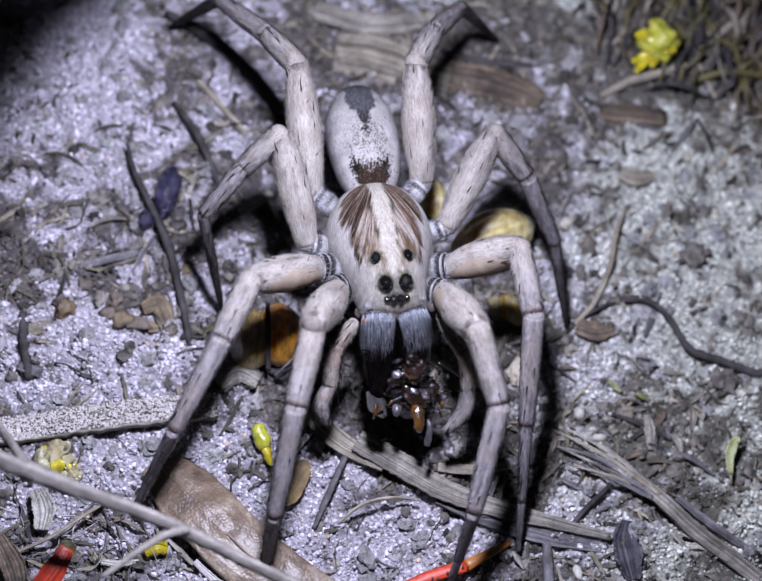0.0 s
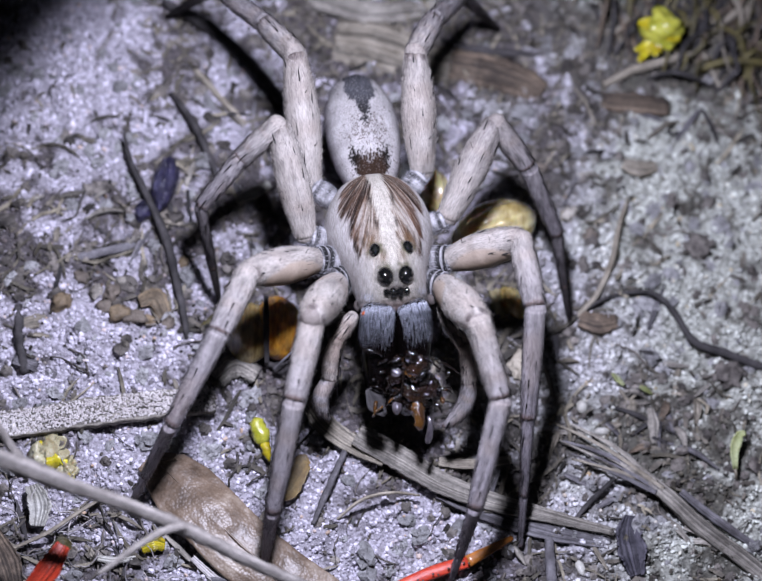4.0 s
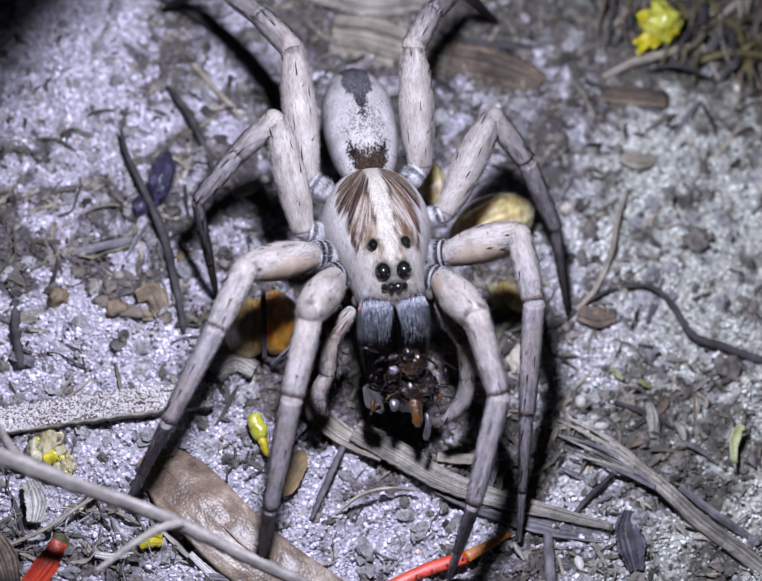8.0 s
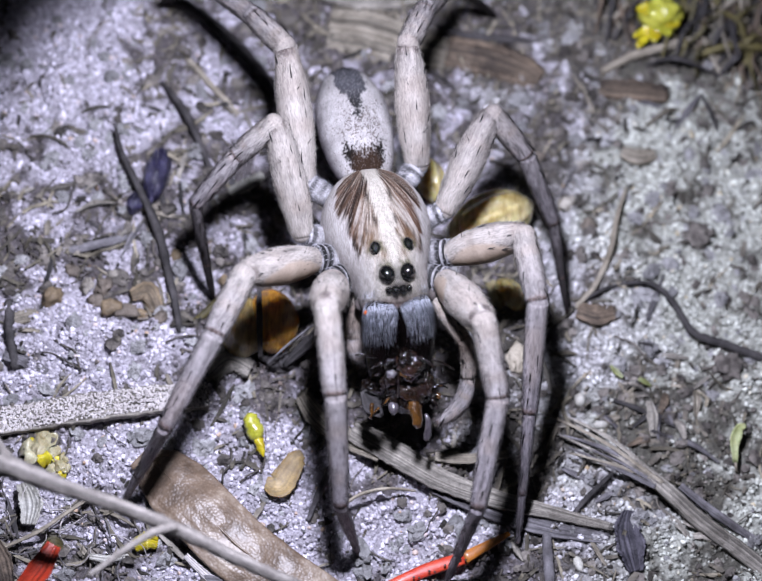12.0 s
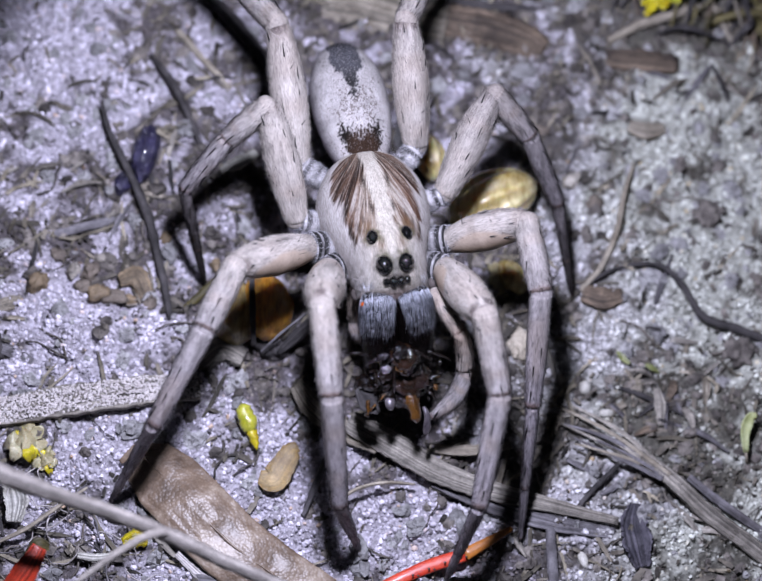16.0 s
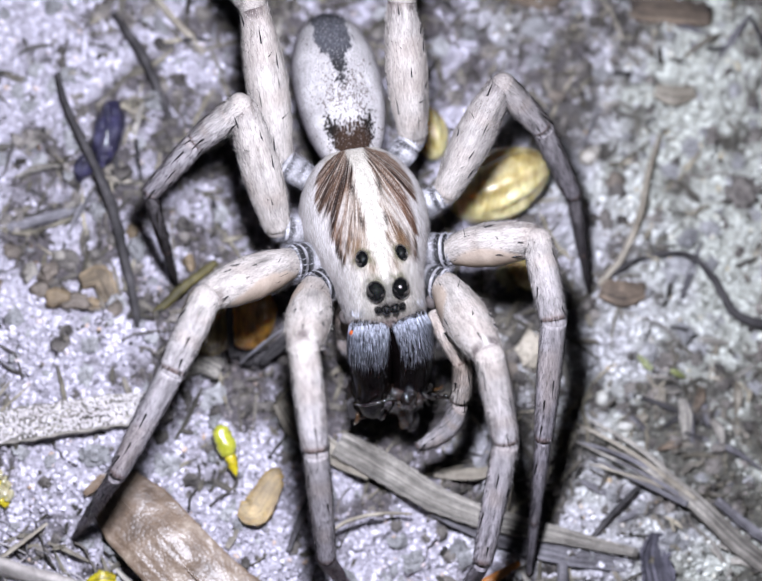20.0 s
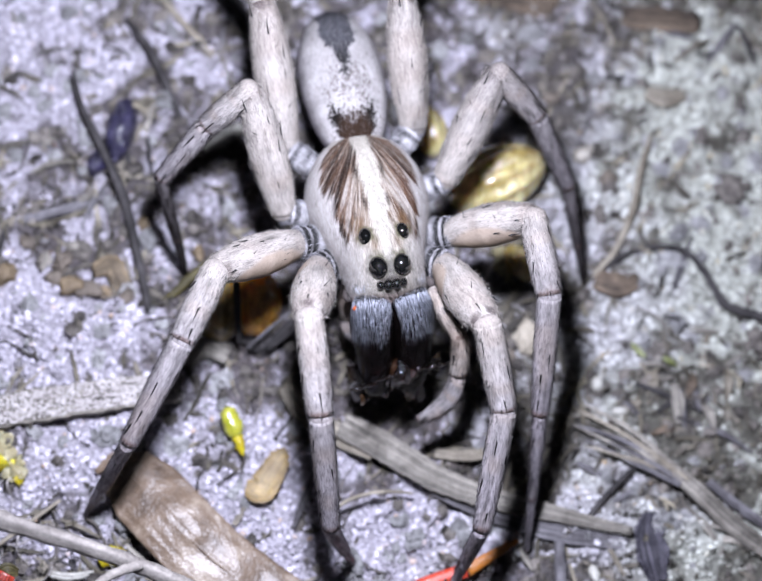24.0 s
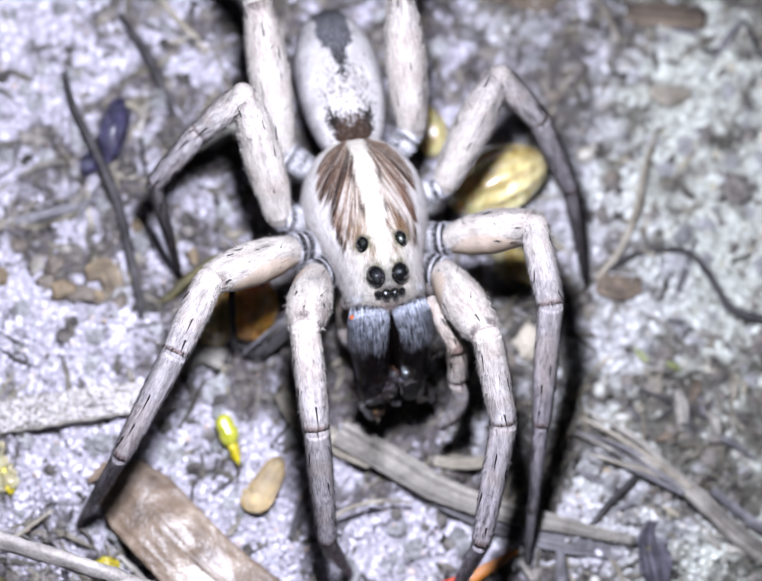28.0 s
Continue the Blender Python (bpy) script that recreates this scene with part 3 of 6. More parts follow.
# ---- the spider ----
# The spider faces -Y in its own space; its root stands on the ground under the middle of the carapace.
ROOT_LATE = pose(-3.3 * MM, 3.4 * MM, 0, 0, 0, 10.3)
ROOT_EARLY = pose(-3.47 * MM, 3.48 * MM, 0.27 * MM, -0.3, -0.9, 7.8)
ROOT_STEP = pose(-3.44 * MM, 3.69 * MM, 0.17 * MM, -0.5, -0.6, 8.3)


def mixc(a, b, k):
    k = np.clip(k, 0, 1)[..., None]
    return np.asarray(a) * (1 - k) + np.asarray(b) * k


def carapace_shape():
    ny, na = 230, 260
    key = np.array([(-5.4, 1.8, 10.15, 9.75), (-5.25, 2.05, 10.9, 9.6), (-5.0, 2.12, 11.55, 9.4), (-4.5, 2.17, 12.15, 9.2), (-3.6, 2.25, 12.65, 8.8), (-2.4, 2.5, 12.75, 8.4), (-1.0, 3.0, 12.3, 8.0),
                    (0.4, 3.42, 11.85, 7.7), (1.8, 3.5, 11.4, 7.5), (3.2, 3.15, 10.9, 7.5), (4.4, 2.4, 10.1, 7.6), (5.2, 1.3, 9.3, 7.9)])
    rows = smooth_line(key, ny)
    v, c = [], []
    rng = np.random.RandomState(2)
    for i, (y, hw, top, low) in enumerate(rows):
        a = np.linspace(-1, 1, na)
        ang = a * math.pi / 2
        x = hw * np.sin(ang)
        z = low + (top - low) * np.abs(np.cos(ang)) ** 0.75
        ax = np.abs(x)
        round_off = 0.6 * (ax / hw) ** 2.4 * np.clip((-3.2 - y) / 2.0, 0, 1)
        v.append(np.stack([x, y + round_off, z], 1))
        one = np.full(na, y)
        lean = x + 0.25 * np.clip((2.0 - y) / 6.0, 0, 1)
        wob = 0.1 * relief(x * 1.3 + 7, one * 0.9, 31) + 0.06 * relief(x * 6 + 2, one * 2.2, 32)
        share = ax / hw
        fan = np.arctan2(ax, np.maximum(5.0 - y, 0.15) + 0.6) + 0.35 * (x < 0)
        flow = one * 0.55 + x * 0.25
        sweep = y + 0.8 * ax ** 1.4 + 0.3 * relief(x * 0.8 + 4, one * 0.8, 30)
        coarse = relief(fan * 26 + sweep * 1.3 + 3, flow * 0.7, 33)
        fine = relief(fan * 80 + sweep * 3.6 + 9, flow * 1.2, 37)
        hair = relief(fan * 300 + 5, one * 3.0 + x, 39)
        inner = np.interp(y, [-3.4, -2.2, -1.0, 0.4, 1.6, 3.2, 4.6], [0.2, 0.36, 0.44, 0.5, 0.46, 0.36, 0.44]) + wob
        edge = np.interp(y, [-2.3, -1.5, 0.0, 1.0, 1.9, 3.6, 4.4, 4.9], [0.76, 0.78, 0.76, 0.74, 0.8, 0.8, 0.72, 0.4]) + 0.04 * coarse + 0.03 * hair
        band = np.clip((ax - inner + 0.1 * fine) / 0.16, 0, 1) * np.clip((edge - share + 0.02 * fine) / 0.05, 0, 1)
        # a dark prong runs from the rear of the stripe outwards to the side eyes; behind it lies a broad lobe, within it a paler field
        line = np.interp(y, [-2.2, -1.0, 0.0, 1.3, 2.3, 3.4, 4.5], [0.78, 0.72, 0.64, 0.52, 0.38, 0.24, 0.16])
        prong = np.clip(1.15 - np.abs(share - line) / (0.1 + 0.015 * coarse), 0, 1) * np.clip((y + 2.3 + 0.35 * coarse) / 0.35, 0, 1)
        lobe = np.clip((share - line + 0.06) / 0.08, 0, 1) * np.clip((y - 0.9 + 0.5 * coarse) / 0.9, 0, 1)
        field = np.clip((line - share + 0.02) / 0.1, 0, 1) * np.clip((y + 2.5 + 0.4 * coarse) / 1.6, 0, 1)
        dens = band * np.clip(1.1 * prong + 1.0 * lobe + field * (0.66 + 0.5 * coarse), 0, 1)
        dens = dens * np.clip(1.05 + 0.35 * fine + 0.3 * hair, 0.4, 1)
        cream = mixc((0.47, 0.435, 0.375), (0.5, 0.47, 0.45), (ax - 0.8) / 1.4)
        cream = cream * (1 - 0.14 * np.clip(fine * 1.5, 0, 1) - 0.12 * np.clip(hair, 0, 1))[:, None]
        cream = mixc(cream, (0.33, 0.29, 0.28), np.clip((share - 0.9) / 0.1, 0, 1) * 0.3)
        tint = mixc((0.14, 0.082, 0.052), (0.02, 0.012, 0.009), np.clip(0.35 + 0.6 * coarse + 0.6 * fine + 0.5 * prong - 0.4 * field, 0, 1))
        tint = mixc(tint, (0.1, 0.045, 0.022), np.clip((lean - 0.9) / 0.6, 0, 1) * np.clip((2.2 - y) / 1.0, 0, 1) * 0.55)
        col = mixc(cream, tint, dens)
        # single pale hairs lie over the bands
        col = mixc(col, (0.5, 0.45, 0.39), band * np.clip(relief(fan * 95 + 21, flow * 0.5, 35) * 3.2 - 1.6, 0, 1) * 0.8)
        # dark flecks beside the stripe and at the ends of the prongs
        for fx, fy, rx, ry in ((0.74, 2.2, 0.14, 0.7), (0.66, 0.1, 0.12, 0.45), (1.62, -1.2, 0.11, 0.45), (2.02, -1.6, 0.1, 0.6), (1.3, -0.6, 0.08, 0.35)):
            col = mixc(col, (0.02, 0.013, 0.01), np.exp(-(((ax - fx + 0.05 * fine) / rx) ** 2 + ((y - fy) / ry) ** 2)) * (0.85 + 0.3 * hair))
        tan = 1.2 * np.exp(-(((ax - 1.24) / 0.46) ** 2 + ((y + 1.45) / 0.75) ** 2)) + 0.7 * np.exp(-(((ax - 0.62) / 0.3) ** 2 + ((y + 2.7) / 0.5) ** 2))
        col = mixc(col, (0.13, 0.078, 0.04), np.clip(tan * (0.95 + 0.45 * fine + 0.3 * hair), 0, 1) * 0.85)
        ring = np.minimum(np.hypot(ax - 0.62, y + 3.8), np.hypot(ax - 1.02, y + 2.05) + 0.12)
        col = mixc(col, (0.07, 0.066, 0.03), np.clip((0.78 + 0.2 * relief(x * 4, one * 4, 36) - ring) / 0.34, 0, 1) * 0.8)
        grey = np.exp(-((ax / 0.36) ** 2 + ((y + 4.1) / 0.75) ** 2)) + 0.8 * np.exp(-(((ax - 1.15) / 0.25) ** 2 + ((y + 3.7) / 0.7) ** 2)) * (0.6 + 0.5 * hair)
        col = mixc(col, (0.1, 0.095, 0.09), np.clip(grey, 0, 1) * 0.75)
        front = np.clip((-4.35 - y) / 0.2, 0, 1) * np.clip((5.05 + y) / 0.2, 0, 1) * np.clip((0.85 - ax) / 0.25, 0, 1)
        col = mixc(col, (0.05, 0.042, 0.038), front * 0.8)
        col = mixc(col, (0.34, 0.25, 0.235), np.clip((-5.05 - y) / 0.2, 0, 1) * 0.8)
        c.append(col)
    v, c = np.array(v), np.array(c)
    under = v.copy()
    under[:, :, 2] = np.minimum(under[:, :, 2], under[:, :1, 2]) - 0.5
    under[:, :, 0] *= 0.93
    s = Shape()
    f = [(i * na + j, i * na + j + 1, (i + 1) * na + j + 1, (i + 1) * na + j) for i in range(ny - 1) for j in range(na - 1)]
    s.add(v.reshape(-1, 3), f, 0, c.reshape(-1, 3))
    s.f += [tuple(reversed([j for j in range(na)])), tuple((ny - 1) * na + j for j in range(na))]
    s.m += [0, 0]
    o = [(i * na, (i + 1) * na, (i + 1) * na + na - 1, i * na + na - 1) for i in range(ny - 1)]
    s.f += o
    s.m += [0] * len(o)
    # short lying hairs
    nrm = np.cross(np.gradient(v, axis=0), np.gradient(v, axis=1))
    nrm /= np.linalg.norm(nrm, axis=2)[..., None] + 1e-12
    nrm *= np.sign(nrm[..., 2:] + 1e-9)
    n = 11000
    i, j = rng.randint(3, ny - 2, n), rng.randint(2, na - 2, n)
    pt, up = v[i, j], nrm[i, j]
    near = np.minimum(np.hypot(np.abs(pt[:, 0]) - 0.62, pt[:, 1] + 3.86), np.hypot(np.abs(pt[:, 0]) - 1.02, pt[:, 1] + 2.05))
    ok = near > 0.47
    pt, up, tone = pt[ok], up[ok], c[i, j][ok]
    n = len(pt)
    d = np.stack([0.3 * np.sign(pt[:, 0]) * rng.rand(n), np.full(n, -0.9), np.zeros(n)], 1) + up * rng.uniform(0.06, 0.22, (n, 1)) + rng.normal(0, 0.1, (n, 3))
    hairs_on(s, pt, pt + d * rng.uniform(0.16, 0.36, (n, 1)), 0.007, np.clip(tone * rng.uniform(0.7, 1.2, (n, 1)), 0, 0.8))
    # a fringe over the jaws
    x = rng.uniform(-1.7, 1.7, 260)
    base = np.stack([x, -5.35 + 0.5 * (np.abs(x) / 1.8) ** 2.4, 10.2 + rng.uniform(-0.2, 0.35, 260)], 1)
    hairs_on(s, base, base + np.stack([rng.normal(0, 0.1, 260), rng.uniform(-0.45, -0.15, 260), rng.uniform(-0.7, -0.35, 260)], 1), 0.012, (0.5, 0.46, 0.46))
    return s


def abdomen_shape():
    ny, na = 250, 300
    s, rng = Shape(), np.random.RandomState(4)
    key = np.array([(4.3, 0.7, 0.8, 8.3), (4.7, 1.35, 1.3, 8.3), (5.6, 1.9, 1.75, 8.1), (7.2, 2.3, 2.15, 8.0), (9.0, 2.45, 2.35, 7.8), (10.9, 2.3, 2.25, 7.6), (12.5, 1.7, 1.7, 7.3), (13.3, 0.95, 1.0, 7.1), (13.6, 0.2, 0.3, 7.0)])
    rows = smooth_line(key, ny)
    v, c = [], []
    for y, rx, rz, cz in rows:
        a = np.linspace(0, 2 * math.pi, na, endpoint=False)
        x, z = rx * np.sin(a), rz * np.cos(a)
        v.append(np.stack([x, np.full(na, y), cz + z], 1))
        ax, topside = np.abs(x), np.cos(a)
        one = np.full(na, y)
        wob = 0.13 * relief(x * 2.2 + 3, one * 2.2, 41)
        speck = relief(x * 11, one * 9, 42)
        dust = hashed(np.floor(x * 16), np.floor(one * 13), 44)
        rear = np.interp(y, [8.0, 8.8, 10.2, 10.7, 11.2, 12.8, 13.5], [0.12, 0.34, 0.55, 0.95, 1.08, 1.1, 0.8]) + wob
        dark = np.clip((rear - ax + 0.16 * speck) / 0.14, 0, 1) * np.clip((y - 8.2 + 0.5 * speck) / 0.4, 0, 1)
        front = np.interp(y, [4.6, 5.2, 6.2, 7.0, 7.6], [0.9, 1.3, 1.42, 1.35, 1.1]) + wob
        notch = 6.5 + 0.7 * np.clip(ax / 1.2, 0, 1) ** 1.5 + 0.5 * speck
        patch = np.clip((front - ax + 0.2 * speck) / 0.25, 0, 1) * np.clip((notch - y) / 0.7, 0, 1)
        spread = np.exp(-((y - 8.0) / 1.2) ** 2) * np.clip((1.5 - ax) / 0.6, 0, 1) + 0.3 * np.clip((2.1 - ax) / 0.8, 0, 1)
        dots = np.clip((speck - 0.75 + 0.75 * spread) / 0.2, 0, 1) * (dust > 0.25)
        # shading of the flanks and underside is painted in as grey
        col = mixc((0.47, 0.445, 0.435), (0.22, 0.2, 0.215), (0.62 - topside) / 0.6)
        col = mixc(col, (0.14, 0.115, 0.105), dots * (topside > 0) * 0.8)
        col = col * (0.9 + 0.16 * relief(x * 1.5, one * 1.5, 45) + 0.1 * speck)[:, None]
        slate = mixc((0.03, 0.029, 0.03), (0.085, 0.085, 0.095), (y - 9.6) / 1.6) * (0.7 + 0.5 * dust)[:, None]
        col = mixc(col, slate, dark * (topside > 0) * (1 - 0.25 * (dust > 0.85)))
        umber = mixc((0.032, 0.019, 0.013), (0.01, 0.008, 0.007), np.clip((ax - 0.45) / 0.6 + (y - 6.0) / 1.2, 0, 1)) * (0.75 + 0.5 * dust)[:, None]
        col = mixc(col, umber, patch * (topside > 0) * (1 - 0.1 * (dust > 0.85)))
        c.append(col)
    v, c = np.array(v), np.array(c)
    f = [(i * na + j, i * na + (j + 1) % na, (i + 1) * na + (j + 1) % na, (i + 1) * na + j) for i in range(ny - 1) for j in range(na)]
    s.add(v.reshape(-1, 3), f, 0, c.reshape(-1, 3))
    s.f += [tuple(range(na))[::-1], tuple((ny - 1) * na + j for j in range(na))]
    s.m += [0, 0]
    n = 8000
    i, j = rng.randint(2, ny - 2, n), rng.randint(0, na, n)
    pt = v[i, j]
    q = pt - np.stack([np.zeros(n), pt[:, 1], rows[i, 3]], 1)
    q /= np.linalg.norm(q, axis=1)[:, None] + 1e-9
    d = (np.array([0, 0.8, 0]) + q * rng.uniform(0.08, 0.3, (n, 1)) + rng.normal(0, 0.15, (n, 3))) * rng.uniform(0.14, 0.28, (n, 1))
    hairs_on(s, pt, pt + d, 0.011, np.clip(c[i, j] * rng.uniform(0.5, 1.2, (n, 1)), 0, 0.8))
    return s


def jaw_shape(side):
    """One chelicera: black, its upper half clothed in silvery hairs."""
    s, rng = Shape(), np.random.RandomState(11 + side)
    pts = smooth_line([(side * 0.98, -4.4, 10.2), (side * 1.05, -5.6, 9.75), (side * 1.1, -6.7, 8.5), (side * 1.1, -7.6, 6.9), (side * 1.05, -8.3, 5.2), (side * 0.88, -8.7, 3.9)], 22)
    rad = np.interp(np.linspace(0, 1, 22), [0, 0.12, 0.3, 0.6, 0.85, 1], [0.8, 1.14, 1.22, 1.07, 0.78, 0.25])
    v, f = tube(pts, rad, 20)
    s.add(v, f, 0)
    for _ in range(13500):
        h, a = 0.8 + 7.2 * rng.rand() ** 1.1, rng.uniform(0, 20)
        i, j = int(h), int(a)
        p, o = [v[m * 20 + j] * (1 - a % 1) + v[m * 20 + (j + 1) % 20] * (a % 1) for m in (i, i + 1)]
        p = p * (1 - h % 1) + o * (h % 1)
        q = p - pts[i] * (1 - h % 1) - pts[i + 1] * (h % 1)
        q /= np.linalg.norm(q)
        if q[1] > 0.45 or q[0] * side < -1.0 + 0.07 * h or rng.rand() < (h / 8.0) ** 1.9:
            continue
        d = (pts[min(i + 1, 21)] - pts[i - 1])
        d /= np.linalg.norm(d)
        ln = rng.uniform(0.35, 0.85)
        k = spike(p, p + (d * 0.95 + q * rng.uniform(0.05, 0.2) + rng.normal(0, 0.09, 3)) * ln, 0.0075)
        s.add(k[0], k[1], 1, np.ones(3) * rng.choice((0.2, 0.55, 1.0, 1.4)))
    return s


def fang_shape(side):
    return Shape().add(*tube(smooth_line([(side * 0.8, -8.2, 4.9), (side * 0.65, -8.6, 4.0), (side * 0.25, -8.3, 3.4), (side * 0.05, -7.8, 3.1)], 10), np.linspace(0.26, 0.04, 10), 9), 0)


CREAM, TAN, PINK = (0.45, 0.41, 0.372), (0.33, 0.265, 0.22), (0.22, 0.155, 0.1)
GREY, DUSK, SOOT = (0.4, 0.37, 0.37), (0.13, 0.115, 0.12), (0.022, 0.018, 0.018)


def limb_shape(length, prof, ends, seed, spines=6, hairs=420, patch=0.0, sides=16, band=0.0, bend=0.0):
    """A leg segment along +X; prof: radii along it; ends: its colours from base to tip; patch: bare pink flank."""
    s, rng = Shape(), np.random.RandomState(seed)
    n, sides = (30, 22) if not patch else (60, 56)
    t = np.linspace(0, 1, n)
    bare = []
    mid, reach, low = (0.26, 0.22, 0.5) if round(patch, 1) in (3.1, 3.0) and patch != 3.14 else (0.46, 0.4, 0.42)

    def bare_at(a, u):
        return np.cos(a - patch - 0.05 * math.copysign(1, math.cos(patch))) - low - 0.5 * ((u - mid) / reach) ** 2
    r = np.interp(t, np.linspace(0, 1, len(prof)), prof)
    r = r * np.where(t > 0.97, 0.92, 1)
    v, f, c = [], [], []
    for i in range(n):
        a = np.arange(sides) * 2 * math.pi / sides
        v.append(np.stack([np.full(sides, t[i] * length), bend * 4 * t[i] * (1 - t[i]) + r[i] * np.cos(a), r[i] * 1.04 * np.sin(a)], 1))
        base = np.asarray(ends[0]) * (1 - t[i]) + np.asarray(ends[1]) * t[i]
        col = np.tile(base, (sides, 1)) * (1 - 0.5 * np.clip(relief(a * 2.2 + seed, np.full(sides, t[i] * 4), 51), 0, 1) - 0.35 * np.clip(relief(a * 5 + seed, np.full(sides, t[i] * 9), 53), 0, 1))[:, None]
        if band:
            col = mixc(col, TAN if ends[0][0] > 0.3 else SOOT, band * np.clip(relief(np.full(sides, t[i] * 7 + seed), a * 0.6, 52) * 1.6, 0, 1))
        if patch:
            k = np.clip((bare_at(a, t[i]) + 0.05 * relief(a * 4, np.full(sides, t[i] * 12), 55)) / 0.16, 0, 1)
            # bare pink skin with a highlight painted on its upper side
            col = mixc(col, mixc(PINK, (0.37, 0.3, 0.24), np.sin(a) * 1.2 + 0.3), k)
            bare.append(k)
        if spines == 7:
            knee = np.clip((t[i] - 0.92) / 0.05, 0, 1) * np.clip((relief(a * 2.5 + seed, np.full(sides, 0.5), 54) + 0.25) * 2, 0, 1)
            col = mixc(col, (0.07, 0.05, 0.05), knee * 0.8)
        elif t[i] > 0.95:
            col = mixc(col, (0.14, 0.085, 0.07), np.full(sides, 0.75))
        c.append(col)
    v, c = np.concatenate(v), np.clip(np.concatenate(c), 0, 0.85)
    for i in range(n - 1):
        for j in range(sides):
            q = (j + 1) % sides
            f.append((i * sides + j, i * sides + q, (i + 1) * sides + q, (i + 1) * sides + j))
    f += [tuple(range(sides))[::-1], tuple((n - 1) * sides + j for j in range(sides))]
    s.add(v, f, 0, c)
    if patch:
        for i in range(n - 1):
            for j in range(sides):
                if bare[i][j] > 0.5:
                    s.m[i * sides + j] = 2
    # rounded joints
    s.add(*ball((0, 0, 0), (r[0] * 0.7, r[0] * 0.99, r[0] * 1.03), 10, 20), 0, np.clip(c[:sides].mean(0), 0, 0.8))
    s.add(*ball((length, 0, 0), (r[-1] * 0.5, r[-1] * 0.9, r[-1] * 0.92), 6, 14), 0, np.clip(c[-sides:].mean(0), 0, 0.8))
    u, a = rng.rand(hairs), rng.uniform(0, 2 * math.pi, hairs)
    if patch:
        ok = bare_at(a, u) < 0.06
        u, a = u[ok], a[ok]
    m = len(u)
    rr = np.interp(u, t, r)
    out = np.stack([np.zeros(m), np.cos(a), np.sin(a)], 1)
    p = np.stack([u * length, bend * 4 * u * (1 - u), np.zeros(m)], 1) + out * rr[:, None]
    rise = np.where(rng.rand(m) < 0.93, rng.uniform(0.08, 0.3, m), 0.75)[:, None]
    d = (np.array([0.8, 0, 0]) + out * rise + rng.normal(0, 0.1, (m, 3))) * rng.uniform(0.18, 0.42, (m, 1))
    base = np.asarray(ends[0]) * (1 - u[:, None]) + np.asarray(ends[1]) * u[:, None]
    hairs_on(s, p, p + d, 0.0105, np.clip(base * rng.choice((0.12, 0.35, 0.7, 1.0, 1.35), m)[:, None], 0, 0.8))
    for k in range(spines):
        u, a = (k + 0.5 + 0.5 * rng.rand()) / (spines + 0.5), math.pi / 2 + rng.uniform(-1.3, 1.3)
        rr = np.interp(u, t, r)
        q = np.array([0, math.cos(a), math.sin(a)])
        p = np.array([u * length, 0, 0]) + q * rr * 0.98
        m = spike(p, p + np.array([0.9, 0, 0]) * rng.uniform(0.7, 1.25) + q * rng.uniform(0.04, 0.26), 0.066)
        s.add(m[0], m[1], 1)
    for k in range(5 if spines == 3 else 0):
        a = math.pi / 2 + (k - 2) * 0.55 + rng.uniform(-0.15, 0.15)
        q = np.array([0, math.cos(a), math.sin(a)])
        p = np.array([length * rng.uniform(0.86, 0.96), 0, 0]) + q * r[-1] * 1.02
        m = spike(p, p + np.array([rng.uniform(0.35, 0.7), 0, 0]) + q * rng.uniform(0.05, 0.25), 0.06)
        s.add(m[0], m[1], 1)
    for k in range(2 if spines > 5 else 0):
        u, a = 0.3 + 0.4 * k, math.pi / 2 + rng.uniform(-0.5, 0.5)
        q = np.array([0, math.cos(a), math.sin(a)])
        p = np.array([u * length, 0, 0]) + q * np.interp(u, t, r)
        m = spike(p, p + q * 1.0 + np.array([0.6, 0, 0]), 0.03)
        s.add(m[0], m[1], 1)
    return s


def aim(a, b, up=(0, 0, 1)):
    """The pose of a segment from joint a to joint b (millimetres)."""
    a, b = Vector(a), Vector(b)
    x = (b - a).normalized()
    z = Vector(up)
    z = (z - x * z.dot(x)).normalized()
    y = z.cross(x)
    m = Matrix((x, y, z)).transposed().to_4x4()
    m.translation = a * MM
    return m


spider = empty("wolf_spider")
tagged(spider, "large grey and cream wolf spider feeding on prey, on sandy soil", "spider")
spider.matrix_basis = ROOT_EARLY
KEYED = []


